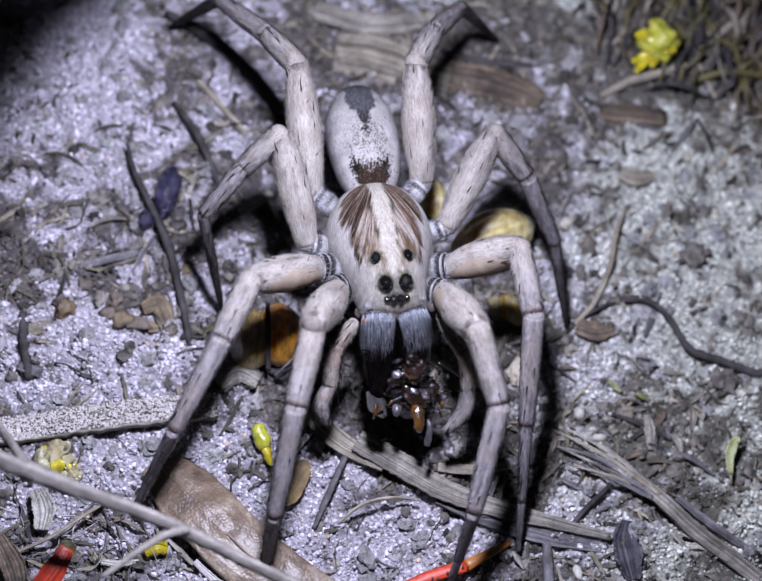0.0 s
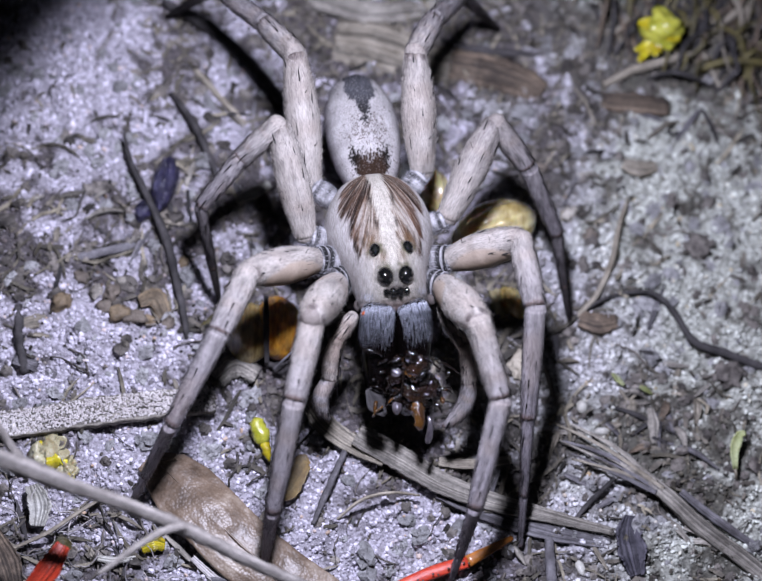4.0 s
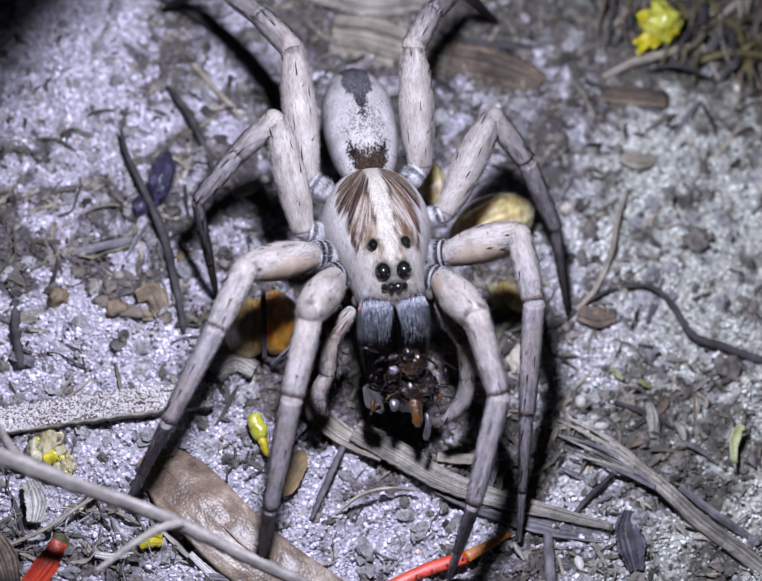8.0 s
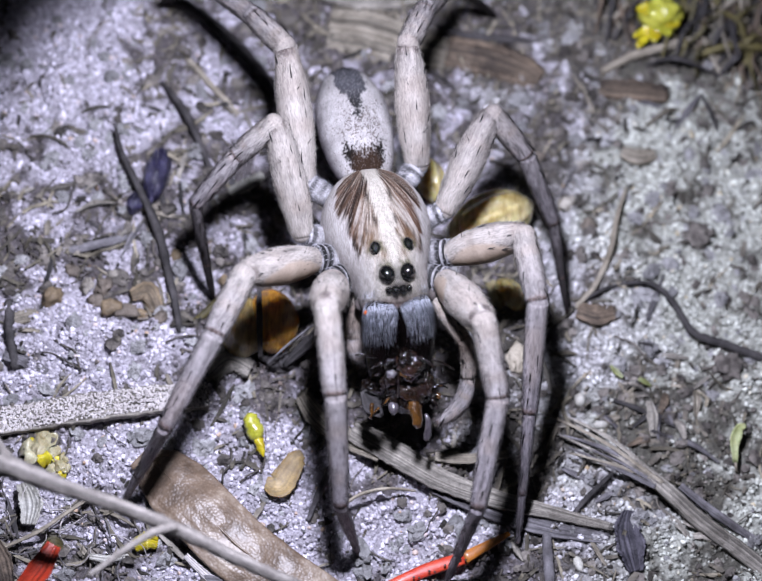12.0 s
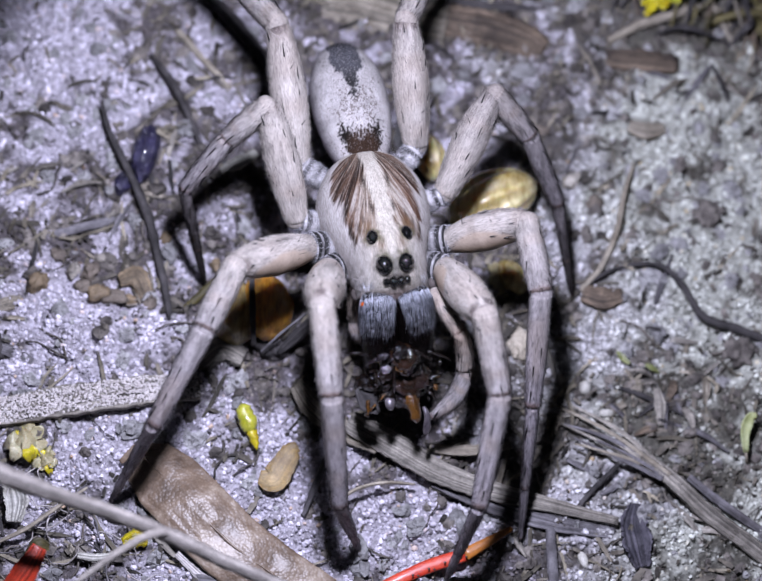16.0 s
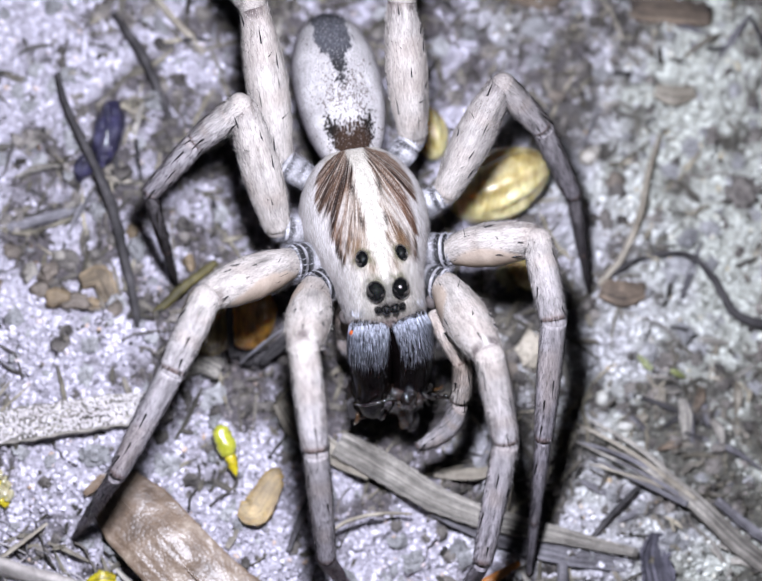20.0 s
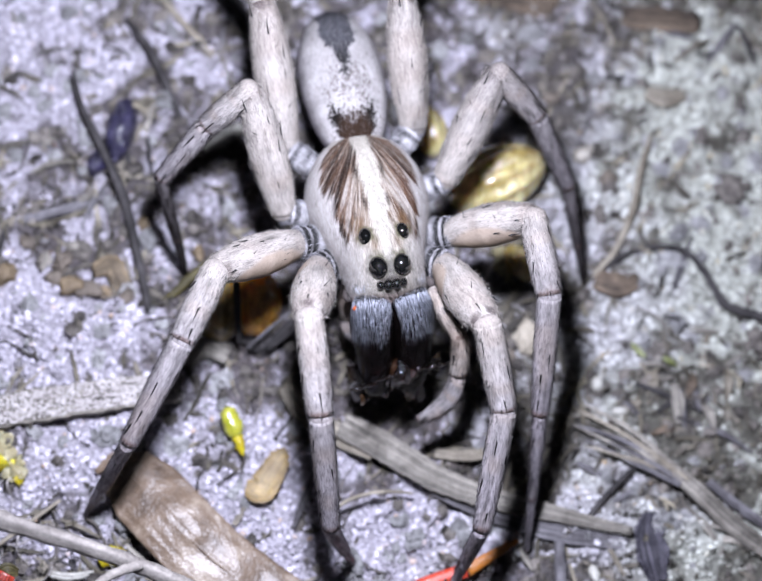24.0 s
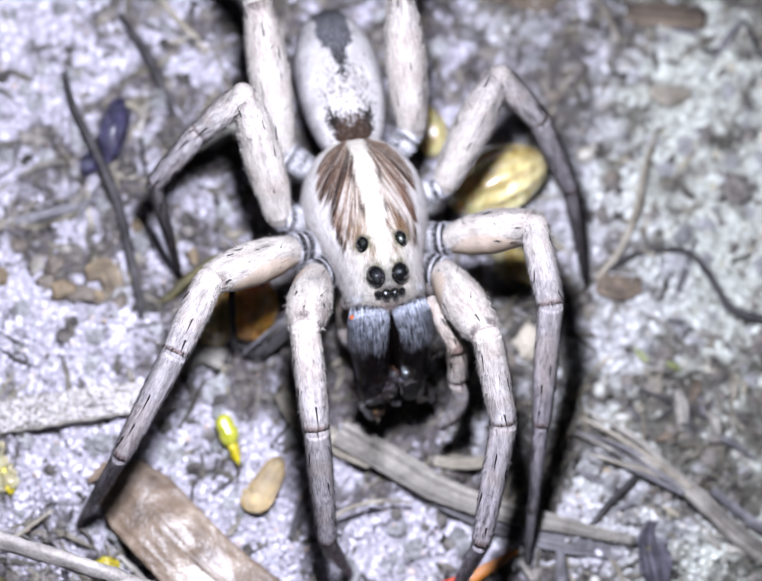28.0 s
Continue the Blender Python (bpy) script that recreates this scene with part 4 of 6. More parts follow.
def build_body():
    part("carapace", carapace_shape(), CARAPACE, spider, "cream carapace with brown streaked bands")
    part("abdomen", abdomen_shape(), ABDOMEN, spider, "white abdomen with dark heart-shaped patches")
    s = Shape().add(*ball((0, 0.6, 7.0), (2.3, 3.6, 1.2), 10, 20, 0.05, 3), 0, (0.2, 0.18, 0.19))
    s.add(*tube([(0, 4.0, 8.4), (0, 5.2, 8.2)], 0.6, 10), 0, (0.35, 0.3, 0.28))
    part("sternum", s, LEG, spider, "dark grey hairy underside")
    for side in (-1, 1):
        jaw = part("chelicera", jaw_shape(side), [JET, SILVER], spider, "glossy black jaw with silvery hairs")
        part("fang", fang_shape(side), JET, jaw)
        part("boss", Shape().add(*ball((side * (1.93 if side < 0 else 1.7), -5.4 if side < 0 else -4.5, 10.05), (0.27, 0.25, 0.46), 10, 14), 0), ORANGE, jaw, "bright orange boss")
        for name, x, y, z, r in (("rear_eye", 1.02, -2.05, 12.22, 0.48), ("main_eye", 0.64, -3.88, 12.25, 0.57), ("front_eye", 0.23, -4.82, 11.86, 0.29), ("front_eye", 0.64, -4.74, 11.78, 0.23)):
            part(name, Shape().add(*ball((0, 0, 0), (r * (0.82 if name == "rear_eye" else 0.95), r * 1.12, r), 14, 22)), EYE, spider, "black shining eye").location = (side * x * MM, y * MM, z * MM)


def build_leg(side, order, late, early, step=None, girth=1.0, tone=0.0, patch=0.0):
    """Joints: base, knee, end of patella, end of tibia, tip; at rest after and before the step of the front leg."""
    root = {"late": ROOT_LATE, "early": ROOT_EARLY, "step": ROOT_STEP}
    sets = {"late": late, "early": early, "step": step or [tuple((p + q) / 2 for p, q in zip(a, b)) for a, b in zip(late, early)]}
    base = ROOT_LATE.inverted() @ (Vector(late[0]) * MM) / MM
    hub = Vector((base.x * 0.42, base.y * 0.62, 7.4))
    line = [hub, hub.lerp(base, 0.5) + Vector((0, 0, 0.1)), hub.lerp(base, 0.85) + Vector((0, 0, 0.1)), base]
    s = Shape()
    v, f = tube(smooth_line([tuple(p) for p in line], 40), np.interp(np.linspace(0, 1, 40), [0, 0.4, 0.56, 0.6, 0.64, 0.72, 0.76, 0.8, 0.92, 1], [0.8, 1.0, 0.96, 0.74, 0.93, 0.95, 0.74, 0.94, 0.9, 0.8]) * girth * (1 if order < 3 else 0.8), 18)
    rng = np.random.RandomState(order * 7 + side)
    along = np.linspace(0, 1, 40)
    pale_ring = np.interp(along, [0, 0.3, 0.48, 0.52, 0.55, 0.62, 0.64, 0.69, 0.71, 0.79, 0.81, 0.87, 0.9, 1], [0.12, 0.3, 0.6, 0.5, 0.05, 0.1, 0.85, 0.7, 0.05, 0.08, 0.8, 0.55, 0.2, 0.35])
    pale_ring = np.clip(pale_ring + (0.25 if order > 2 else 0.0), 0, 1.0)
    bandc = np.repeat(pale_ring, 18)[:, None] * np.array([(0.54, 0.525, 0.54)]) * np.clip(0.75 + 0.5 * relief(v[:, 0] * 2.5, v[:, 1] * 2.5 + v[:, 2], 56) + rng.normal(0, 0.15, len(v)), 0.12, 1.2)[:, None]
    s.add(v, f, 0, bandc)
    k = rng.randint(0, len(v), 4200)
    k = k[rng.rand(4200) < 0.15 + bandc[k, 0] * 1.6]
    d = rng.normal(0, 1, (len(k), 3))
    d = (d / np.linalg.norm(d, axis=1)[:, None] * 0.3 + np.array([base.x, base.y, 0]) / 14) * rng.uniform(0.4, 0.9, (len(k), 1))
    hairs_on(s, v[k], v[k] + d, 0.009, np.array((0.58, 0.57, 0.62)) * rng.uniform(0.3, 1.2, (len(k), 1)))
    leg = part("leg", s, [LEG, SPINE], spider, "hairy cream and grey jointed leg")
    g = girth
    # paler leg ends stand in for torch light that only grazes them
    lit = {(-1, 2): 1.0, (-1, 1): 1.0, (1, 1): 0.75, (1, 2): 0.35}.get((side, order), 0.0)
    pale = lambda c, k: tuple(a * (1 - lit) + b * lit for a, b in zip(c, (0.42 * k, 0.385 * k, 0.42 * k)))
    # tone mixes shade into the segment colours, most on the right legs
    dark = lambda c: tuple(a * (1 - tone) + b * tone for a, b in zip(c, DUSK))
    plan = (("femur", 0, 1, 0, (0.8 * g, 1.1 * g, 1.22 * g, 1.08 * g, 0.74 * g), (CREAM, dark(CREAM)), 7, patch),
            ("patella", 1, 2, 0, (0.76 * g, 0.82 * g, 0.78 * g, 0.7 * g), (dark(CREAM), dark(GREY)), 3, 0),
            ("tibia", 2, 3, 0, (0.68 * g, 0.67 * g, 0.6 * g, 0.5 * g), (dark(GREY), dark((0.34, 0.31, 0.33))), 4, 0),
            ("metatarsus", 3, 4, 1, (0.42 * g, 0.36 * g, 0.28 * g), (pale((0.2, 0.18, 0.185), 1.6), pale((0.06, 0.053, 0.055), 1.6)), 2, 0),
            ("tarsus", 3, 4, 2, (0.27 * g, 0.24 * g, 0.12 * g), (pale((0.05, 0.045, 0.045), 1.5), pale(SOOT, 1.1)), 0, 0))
    for k, (name, a, b, cut, prof, ends, spines, pat) in enumerate(plan):
        def joint(state, k0):
            p, q = Vector(sets[state][a]), Vector(sets[state][b])
            return {0: (p, q), 1: (p, p.lerp(q, 0.62)), 2: (p.lerp(q, 0.62), q)}[cut][k0]
        length = (joint("late", 1) - joint("late", 0)).length
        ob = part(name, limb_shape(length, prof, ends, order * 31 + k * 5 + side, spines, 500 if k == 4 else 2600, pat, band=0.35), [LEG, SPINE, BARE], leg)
        local = {st: root[st].inverted() @ aim(joint(st, 0), joint(st, 1)) for st in root}
        ob.matrix_basis = local["early"]
        KEYED.append((ob, [(0, local["early"]), (11.35, local["early"]), (11.65, local["step"]), (12.05, local["late"]), (28, local["late"])]))


def build_palp(side, times):
    """A feeler beside the jaws; times: seconds and its four joints in the spider's space."""
    s = Shape().add(*ball(np.array(times[0][1][0]) + (-0.5 * side, 0.8, -0.3), (0.35, 0.45, 0.35), 8, 10), 0, (0.1, 0.085, 0.08))
    palp = part("pedipalp", s, [LEG, SPINE], spider, "short hairy feeler beside the jaws")
    for k, (name, prof, ends) in enumerate((("palp_femur", (0.38, 0.5, 0.48, 0.42), (CREAM, TAN)), ("palp_tibia", (0.46, 0.54, 0.54, 0.52), (TAN, CREAM)), ("palp_tarsus", (0.5, 0.56, 0.55, 0.46, 0.24), (GREY, GREY)))):
        length = (Vector(times[0][1][k + 1]) - Vector(times[0][1][k])).length
        ob = part(name, limb_shape(length, prof, ends, 200 + k + side, 4, 1400, 0, 14, 0.6, bend=(0.0, 0.12, 0.5)[k] * side), [LEG, SPINE], palp)
        rows = [(t, aim(j[k], j[k + 1], (0.2, -0.6, 1))) for t, j in times]
        ob.matrix_basis = rows[0][1]
        KEYED.append((ob, rows))


build_body()
# the lens is focused deep at first, then on the face, at last on the nearest hairs
focus = empty("focus_point", 0, -3.4, 8.4)
focus.parent = spider
KEYED.append((focus, [(t, pose(0, y * MM, z * MM)) for t, y, z in ((0, -3.4, 8.4), (15.5, -3.4, 8.6), (18, -4.4, 10.0), (21.5, -4.4, 10.3), (24, -6.4, 12.6), (28, -7.4, 13.6))]))
cam.data.dof.use_dof, cam.data.dof.aperture_fstop = True, 34.0
cam.data.dof.focus_object = focus
build_leg(-1, 1, [(-6.34, 0.39, 9.00), (-7.15, -4.3, 15.1), (-6.40, -9.10, 12.87), (-5.47, -13.89, 7.10), (-3.73, -14.57, 0.35)],
          [(-6.59, 0.52, 9.23), (-8.36, -4.09, 14.20), (-9.33, -9.04, 12.20), (-10.20, -14.14, 6.60), (-10.37, -15.66, 0.35)], [(-6.59, 0.52, 9.23), (-7.75, -2.12, 15.50), (-8.17, -7.02, 14.00), (-9.31, -13.50, 8.50), (-9.13, -14.44, 3.00)], girth=1.0, tone=0.0, patch=3.1)
build_leg(1, 1, [(0.76, 0.74, 9.00), (2.37, -4.34, 14.51), (3.50, -8.44, 12.10), (2.66, -14.16, 8.33), (1.66, -16.36, 0.35)],
          [(0.32, 0.68, 9.34), (1.72, -4.27, 14.72), (3.34, -8.47, 12.37), (2.16, -14.16, 8.57), (1.66, -16.36, 0.35)], girth=1.0, tone=0.0, patch=3.0)
build_leg(-1, 2, [(-7.53, 1.85, 9.09), (-12.03, -1.12, 13.01), (-13.79, -4.98, 12.19), (-16.55, -9.79, 8.86), (-19.08, -11.79, 0.35)],
          [(-7.91, 2.14, 9.29), (-12.35, -0.83, 13.09), (-14.03, -4.66, 12.26), (-16.73, -9.56, 8.85), (-19.08, -11.79, 0.35)], girth=1.0, tone=0.05, patch=0.02)
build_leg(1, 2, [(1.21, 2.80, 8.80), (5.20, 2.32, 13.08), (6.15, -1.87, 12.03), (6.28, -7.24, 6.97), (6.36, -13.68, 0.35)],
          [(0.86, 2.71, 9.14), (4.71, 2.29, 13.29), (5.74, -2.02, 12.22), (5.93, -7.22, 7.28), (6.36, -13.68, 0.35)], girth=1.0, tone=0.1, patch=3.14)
build_leg(-1, 3, [(-8.23, 4.01, 8.20), (-10.33, 9.27, 13.30), (-12.72, 7.74, 11.42), (-15.21, 5.77, 8.36), (-13.68, 2.71, 0.35)],
          [(-8.50, 4.33, 8.39), (-10.69, 9.66, 13.45), (-12.92, 8.12, 11.53), (-15.43, 6.09, 8.39), (-13.68, 2.71, 0.35)], girth=0.9, tone=0.1, patch=0)
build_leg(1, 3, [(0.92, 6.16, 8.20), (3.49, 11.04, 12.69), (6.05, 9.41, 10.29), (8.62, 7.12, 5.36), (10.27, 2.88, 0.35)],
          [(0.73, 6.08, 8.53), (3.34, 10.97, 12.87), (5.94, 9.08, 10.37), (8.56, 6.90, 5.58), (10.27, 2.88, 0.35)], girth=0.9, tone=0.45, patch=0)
build_leg(-1, 4, [(-8.16, 8.02, 7.79), (-9.78, 14.97, 13.00), (-11.86, 17.69, 12.20), (-15.19, 22.00, 9.50), (-18.24, 25.81, 0.35)],
          [(-8.25, 8.33, 7.97), (-9.72, 15.16, 13.07), (-11.73, 17.93, 12.25), (-14.94, 22.31, 9.52), (-18.24, 25.81, 0.35)], girth=0.95, tone=0.15, patch=0)
build_leg(1, 4, [(-0.81, 9.41, 8.20), (-1.98, 15.35, 13.50), (-0.74, 18.50, 12.80), (1.53, 22.48, 10.00), (6.02, 26.19, 0.35)],
          [(-0.85, 9.40, 8.50), (-1.91, 15.37, 13.63), (-0.60, 18.50, 12.94), (1.78, 22.42, 10.15), (6.02, 26.19, 0.35)], girth=0.95, tone=0.2, patch=0)
build_palp(1, [(0, [(3.18, -4.80, 8.96), (4.18, -7.88, 9.22), (4.50, -9.31, 7.11), (2.95, -11.17, 4.43)]),
               (11.35, [(3.18, -4.80, 8.96), (4.18, -7.88, 9.22), (4.50, -9.31, 7.11), (2.95, -11.17, 4.43)]),
               (12.3, [(2.62, -4.82, 9.30), (3.80, -7.82, 9.60), (3.96, -9.43, 7.20), (1.65, -11.47, 4.80)]),
               (15, [(2.56, -4.70, 9.30), (3.58, -7.90, 9.60), (3.82, -9.38, 7.20), (1.56, -11.29, 4.80)]),
               (17.5, [(2.52, -5.14, 9.30), (3.54, -7.83, 9.60), (3.63, -9.58, 7.20), (1.59, -11.35, 4.80)]),
               (20, [(2.59, -4.91, 9.30), (3.52, -7.76, 9.60), (3.32, -9.63, 7.20), (1.08, -11.03, 4.80)]),
               (24.4, [(2.56, -4.79, 9.30), (3.44, -7.60, 9.60), (3.29, -9.42, 7.20), (1.20, -10.72, 4.80)]),
               (25, [(2.62, -4.73, 9.30), (3.42, -7.51, 9.60), (3.10, -9.86, 7.20), (1.63, -12.36, 3.50)]),
               (26, [(2.65, -4.43, 9.30), (3.40, -7.14, 9.60), (3.68, -8.69, 7.00), (3.53, -10.36, 2.50)]),
               (28, [(2.51, -4.89, 9.30), (3.25, -7.46, 9.60), (3.34, -9.19, 7.20), (2.29, -11.06, 3.50)])])
build_palp(-1, [(0, [(-2.56, -4.89, 9.05), (-3.79, -6.34, 8.76), (-4.28, -8.10, 6.76), (-4.58, -9.83, 4.55)]),
                (11.4, [(-2.56, -4.89, 9.05), (-3.79, -6.34, 8.76), (-4.28, -8.10, 6.76), (-4.58, -9.83, 4.55)]),
                (12.2, [(-1.50, -2.60, 8.00), (-1.70, -3.20, 7.00), (-1.70, -4.00, 5.30), (-1.20, -4.60, 4.00)]),
                (20, [(-1.50, -2.60, 8.00), (-1.70, -3.20, 7.00), (-1.70, -4.00, 5.30), (-1.20, -4.60, 4.00)]),
                (28, [(-1.50, -2.60, 8.00), (-1.70, -3.20, 7.00), (-1.70, -4.00, 5.30), (-1.20, -4.60, 4.00)])])


# ---- the prey ----
def build_prey():
    prey = empty("insect_prey")
    tagged(prey, "chewed dark wet insect held under the spider's jaws", "insect")
    rng = np.random.RandomState(21)

    def at(u, v, w=0.0):
        w = w + 1.1 + 0.8 * max(v, 0.0)
        return np.array([u, 0.9 * v - 0.45 * w, 0.45 * v + 0.9 * w])
    for k in range(48):
        u, v = rng.normal(0, 0.9), rng.uniform(-1.0, 2.6)
        part("body_piece", Shape().add(*ball(at(u, v, rng.uniform(-1.2, 0.1)), rng.uniform(0.22, 0.62, 3), 9, 12, 0.5, k, rng.uniform(0, 180, 3), 2.4)), PREY, prey, "black wet crushed piece")
    for u, v, w, r in ((0.3, 0.3, -0.25, (0.95, 1.2, 0.8)), (0.15, 1.9, -0.2, (0.8, 0.9, 0.75)), (-0.9, 0.6, -0.35, (0.7, 0.8, 0.6)), (1.3, 0.5, -0.4, (0.6, 0.8, 0.55)), (0.5, -0.8, -0.2, (0.7, 0.6, 0.55))):
        part("body_piece", Shape().add(*ball(at(u, v, w), r, 20, 28, 0.35, int(7 + 9 * u + 5 * v), rng.uniform(0, 60, 3), 2.6)), PREY_BROWN, prey, "dark brown wet crushed body")
    for u, v, w, r in ((-0.2, 1.4, 0.45, (0.3, 0.34, 0.28)), (0.2, 1.35, 0.5, (0.32, 0.28, 0.3)), (0.05, 1.1, 0.3, (0.25, 0.4, 0.25)), (0.45, 1.2, 0.2, (0.2, 0.3, 0.25)), (0.75, -0.5, 0.1, (0.35, 0.3, 0.3)), (-0.4, 0.1, 0.1, (0.22, 0.2, 0.2)), (2.2, -0.5, -0.2, (0.14, 0.24, 0.16))):
        part("segment", Shape().add(*ball(at(u, v, w), r, 9, 12, 0.45, int(40 + 10 * v), rng.uniform(0, 90, 3), 2.2)), PREY_AMBER, prey, "amber brown wet segment")
    cone = smooth_line([at(0.55, -0.7, 0.2), at(0.6, -1.3, 0.4), at(0.7, -2.0, 0.4), at(0.75, -2.35, 0.3)], 12)
    part("abdomen_tip", Shape().add(*tube(cone, np.interp(np.linspace(0, 1, 12), [0, 0.4, 0.8, 1], [0.4, 0.42, 0.26, 0.1]), 12, 0.3, 3)), PREY_AMBER, prey, "tan amber tapered tip")
    part("membrane", Shape().add(*ball(at(-0.75, -0.95, 0.2), (0.34, 0.48, 0.34), 9, 12, 0.2, 61)), PREY_PALE, prey, "pale violet wet membrane")
    part("membrane", Shape().add(*ball(at(-1.0, 1.4, 0.1), (0.36, 0.36, 0.2), 8, 10, 0.5, 62, None, 2.0)), PREY_PALE, prey, "pale violet wet membrane")
    part("membrane", Shape().add(*ball(at(-0.4, 2.3, 0.3), (0.2, 0.26, 0.2), 8, 10, 0.4, 63)), PREY_PALE, prey, "pale wet membrane")
    wing = smooth_line([at(-2.6, 0.2, -0.2), at(-2.1, -0.7, 0.0), at(-1.5, -1.5, 0.0)], 10)
    part("wing", Shape().add(*blade(wing, np.interp(np.linspace(0, 1, 10), [0, 0.5, 1], [0.5, 1.5, 0.35]), 0.06, 9, 0.1, 0.1, 5, 0.08), 0, np.tile(streaks(10, 9, 5, 0.3), (2, 1))), DARK_STEM, prey, "crumpled mottled grey wing")
    for k in range(16):
        r = rng.uniform(0.06, 0.15)
        part("droplet", Shape().add(*ball(at(rng.normal(0, 0.9), rng.uniform(-0.6, 2.4), rng.uniform(0.1, 0.5)), (r, r * 1.3, r), 6, 8, 0.3, k)), PREY if k % 6 else PREY_PALE, prey, "wet glistening bit")
    for k in range(40):
        u, v = rng.uniform(-2.2, 2.2), rng.uniform(-1.0, 2.6)
        p = at(u, v, rng.uniform(-0.2, 0.35))
        d = at(rng.normal(0, 0.45) + 0.2 * u, rng.normal(-0.2, 0.45), rng.uniform(-1.4, -0.8))
        part("broken_leg", Shape().add(*tube(smooth_line([p, p + d * 0.6, p + d * 1.0 + (0, 0, -0.35)], 7), np.linspace(rng.uniform(0.07, 0.15), 0.05, 7), 6, 0.25, k)), PREY if k % 13 else PREY_AMBER, prey)
    s = Shape().add(*tube(smooth_line([at(1.3, -1.5, 0.1), at(1.45, -2.0, 0.2), at(1.38, -2.7, 0.1), at(1.3, -3.2, 0.0)], 10), np.interp(np.linspace(0, 1, 10), [0, 0.2, 0.7, 1], [0.1, 0.18, 0.24, 0.2]), 8, 0.12, 4), 0)
    part("stump", s, PREY_PALE, prey, "pale translucent leg stump")
    return prey


prey = build_prey()


# ---- things on the ground ----
def settle(pts, lift=0.15):
    """Lays points on the soil; a third number is a height above it."""
    return [(p[0], p[1], float(ground_z(p[0], p[1])) + lift + (p[2] if len(p) > 2 else 0)) for p in pts]


def thing(name, label, category, shape, material, group="", smooth=True):
    ob = part(name, shape, material, None, "", smooth)
    return tagged(ob, label, category, group)


def stem(name, label, category, pts, radii, material, seed=0, sides=9, group="", n=0):
    pts = smooth_line(pts, n or 7 * len(pts))
    r = np.interp(np.linspace(0, 1, len(pts)), np.linspace(0, 1, len(np.atleast_1d(radii))), np.atleast_1d(radii))
    return thing(name, label, category, Shape().add(*tube(pts, r, sides, 0.16, seed), 0, streaks(len(pts), sides, seed, 0.6)), material, group)


def stem_part(name, parent, label, pts, radii, material, seed=0, sides=9):
    pts = smooth_line(pts, 7 * len(pts))
    r = np.interp(np.linspace(0, 1, len(pts)), np.linspace(0, 1, len(radii)), radii)
    return part(name, Shape().add(*tube(pts, r, sides, 0.16, seed)), material, parent, label)


def strip(name, label, category, pts, widths, material, thick=0.25, curl=0.0, ragged=0.15, seed=0, groove=0.06, across=23, group="", fibre=0.3):
    pts = smooth_line(pts, 9 * len(pts))
    w = np.interp(np.linspace(0, 1, len(pts)), np.linspace(0, 1, len(np.atleast_1d(widths))), np.atleast_1d(widths))
    return thing(name, label, category, Shape().add(*blade(pts, w, thick, across, curl, ragged, seed, groove), 0, np.tile(streaks(len(pts), across, seed, fibre), (2, 1))), material, group)


def strip_part(name, parent, label, pts, widths, material, thick=0.14, curl=0.1, seed=0):
    pts = smooth_line(pts, 9 * len(pts))
    w = np.interp(np.linspace(0, 1, len(pts)), np.linspace(0, 1, len(widths)), widths)
    return part(name, Shape().add(*blade(pts, w, thick, 7, curl, 0.2, seed, 0.06), 0, np.tile(streaks(len(pts), 7, seed, 0.5), (2, 1))), material, parent, label)


def lump(name, label, category, at, radii, material, rough=0.25, seed=0, turn=(0, 0, 0), group="", sink=0.25, lumps=1.2, fine=False):
    x, y = at[:2]
    z = float(ground_z(x, y)) + radii[2] * (1 - sink)
    return thing(name, label, category, Shape().add(*ball((x, y, z), radii, 18 if fine else 10, 26 if fine else 14, rough, seed, turn, lumps)), material, group)


# twigs and stems
big = stem("twig", "pale dry twig lying raised over the ground", "twig", [(-35.96, -9.84, 13), (-29.89, -12.17, 12.5), (-25.24, -13.98, 12.5), (-20.94, -15.30, 12), (-16.61, -16.46, 11), (-12.79, -17.78, 9.5), (-9.52, -18.87, 8.5), (-4.04, -20.57, 6.5), (2.60, -21.00, 1.5)], (0.5, 0.47, 0.58, 0.43, 0.45, 0.4, 0.38, 0.34, 0.25), TWIG, 1, 14)
stem_part("branch", big, "thin pale branch", [(-24.95, -14.23, 12.4), (-26.36, -11.70, 10.5), (-28.57, -6.75, 4), (-29.61, -4.27, 0.4)], (0.34, 0.3, 0.26, 0.2), TWIG, 2)
stem_part("branch", big, "thin pale branch", [(-15.6, -16.75, 11.0), (-16.9, -17.3, 11.4), (-18.3, -18.2, 11.3), (-20.6, -19.7, 10.2)], (0.3, 0.25, 0.22, 0.18), TWIG, 3)
stem("dark_twig", "thin dark grey twig beside a black pellet", "twig", [(-20.84, 15.15, 1.6), (-20.27, 13.11, 1.4), (-18.88, 10.26, 1.2), (-17.60, 7.44, 1), (-16.56, 3.65, 0.6), (-15.70, -0.13, 0.3)], (0.12, 0.2, 0.26, 0.32, 0.3, 0.2), DARK_STEM, 4)
stem("dark_twig", "thin dark twig half under the litter", "twig", [(-17.74, 19.35, 0.3), (-16.30, 17.16, 0.8), (-15.21, 14.94, 0.7), (-14.28, 12.89, 0.3)], (0.18, 0.3, 0.28, 0.2), DARK_STEM, 5)
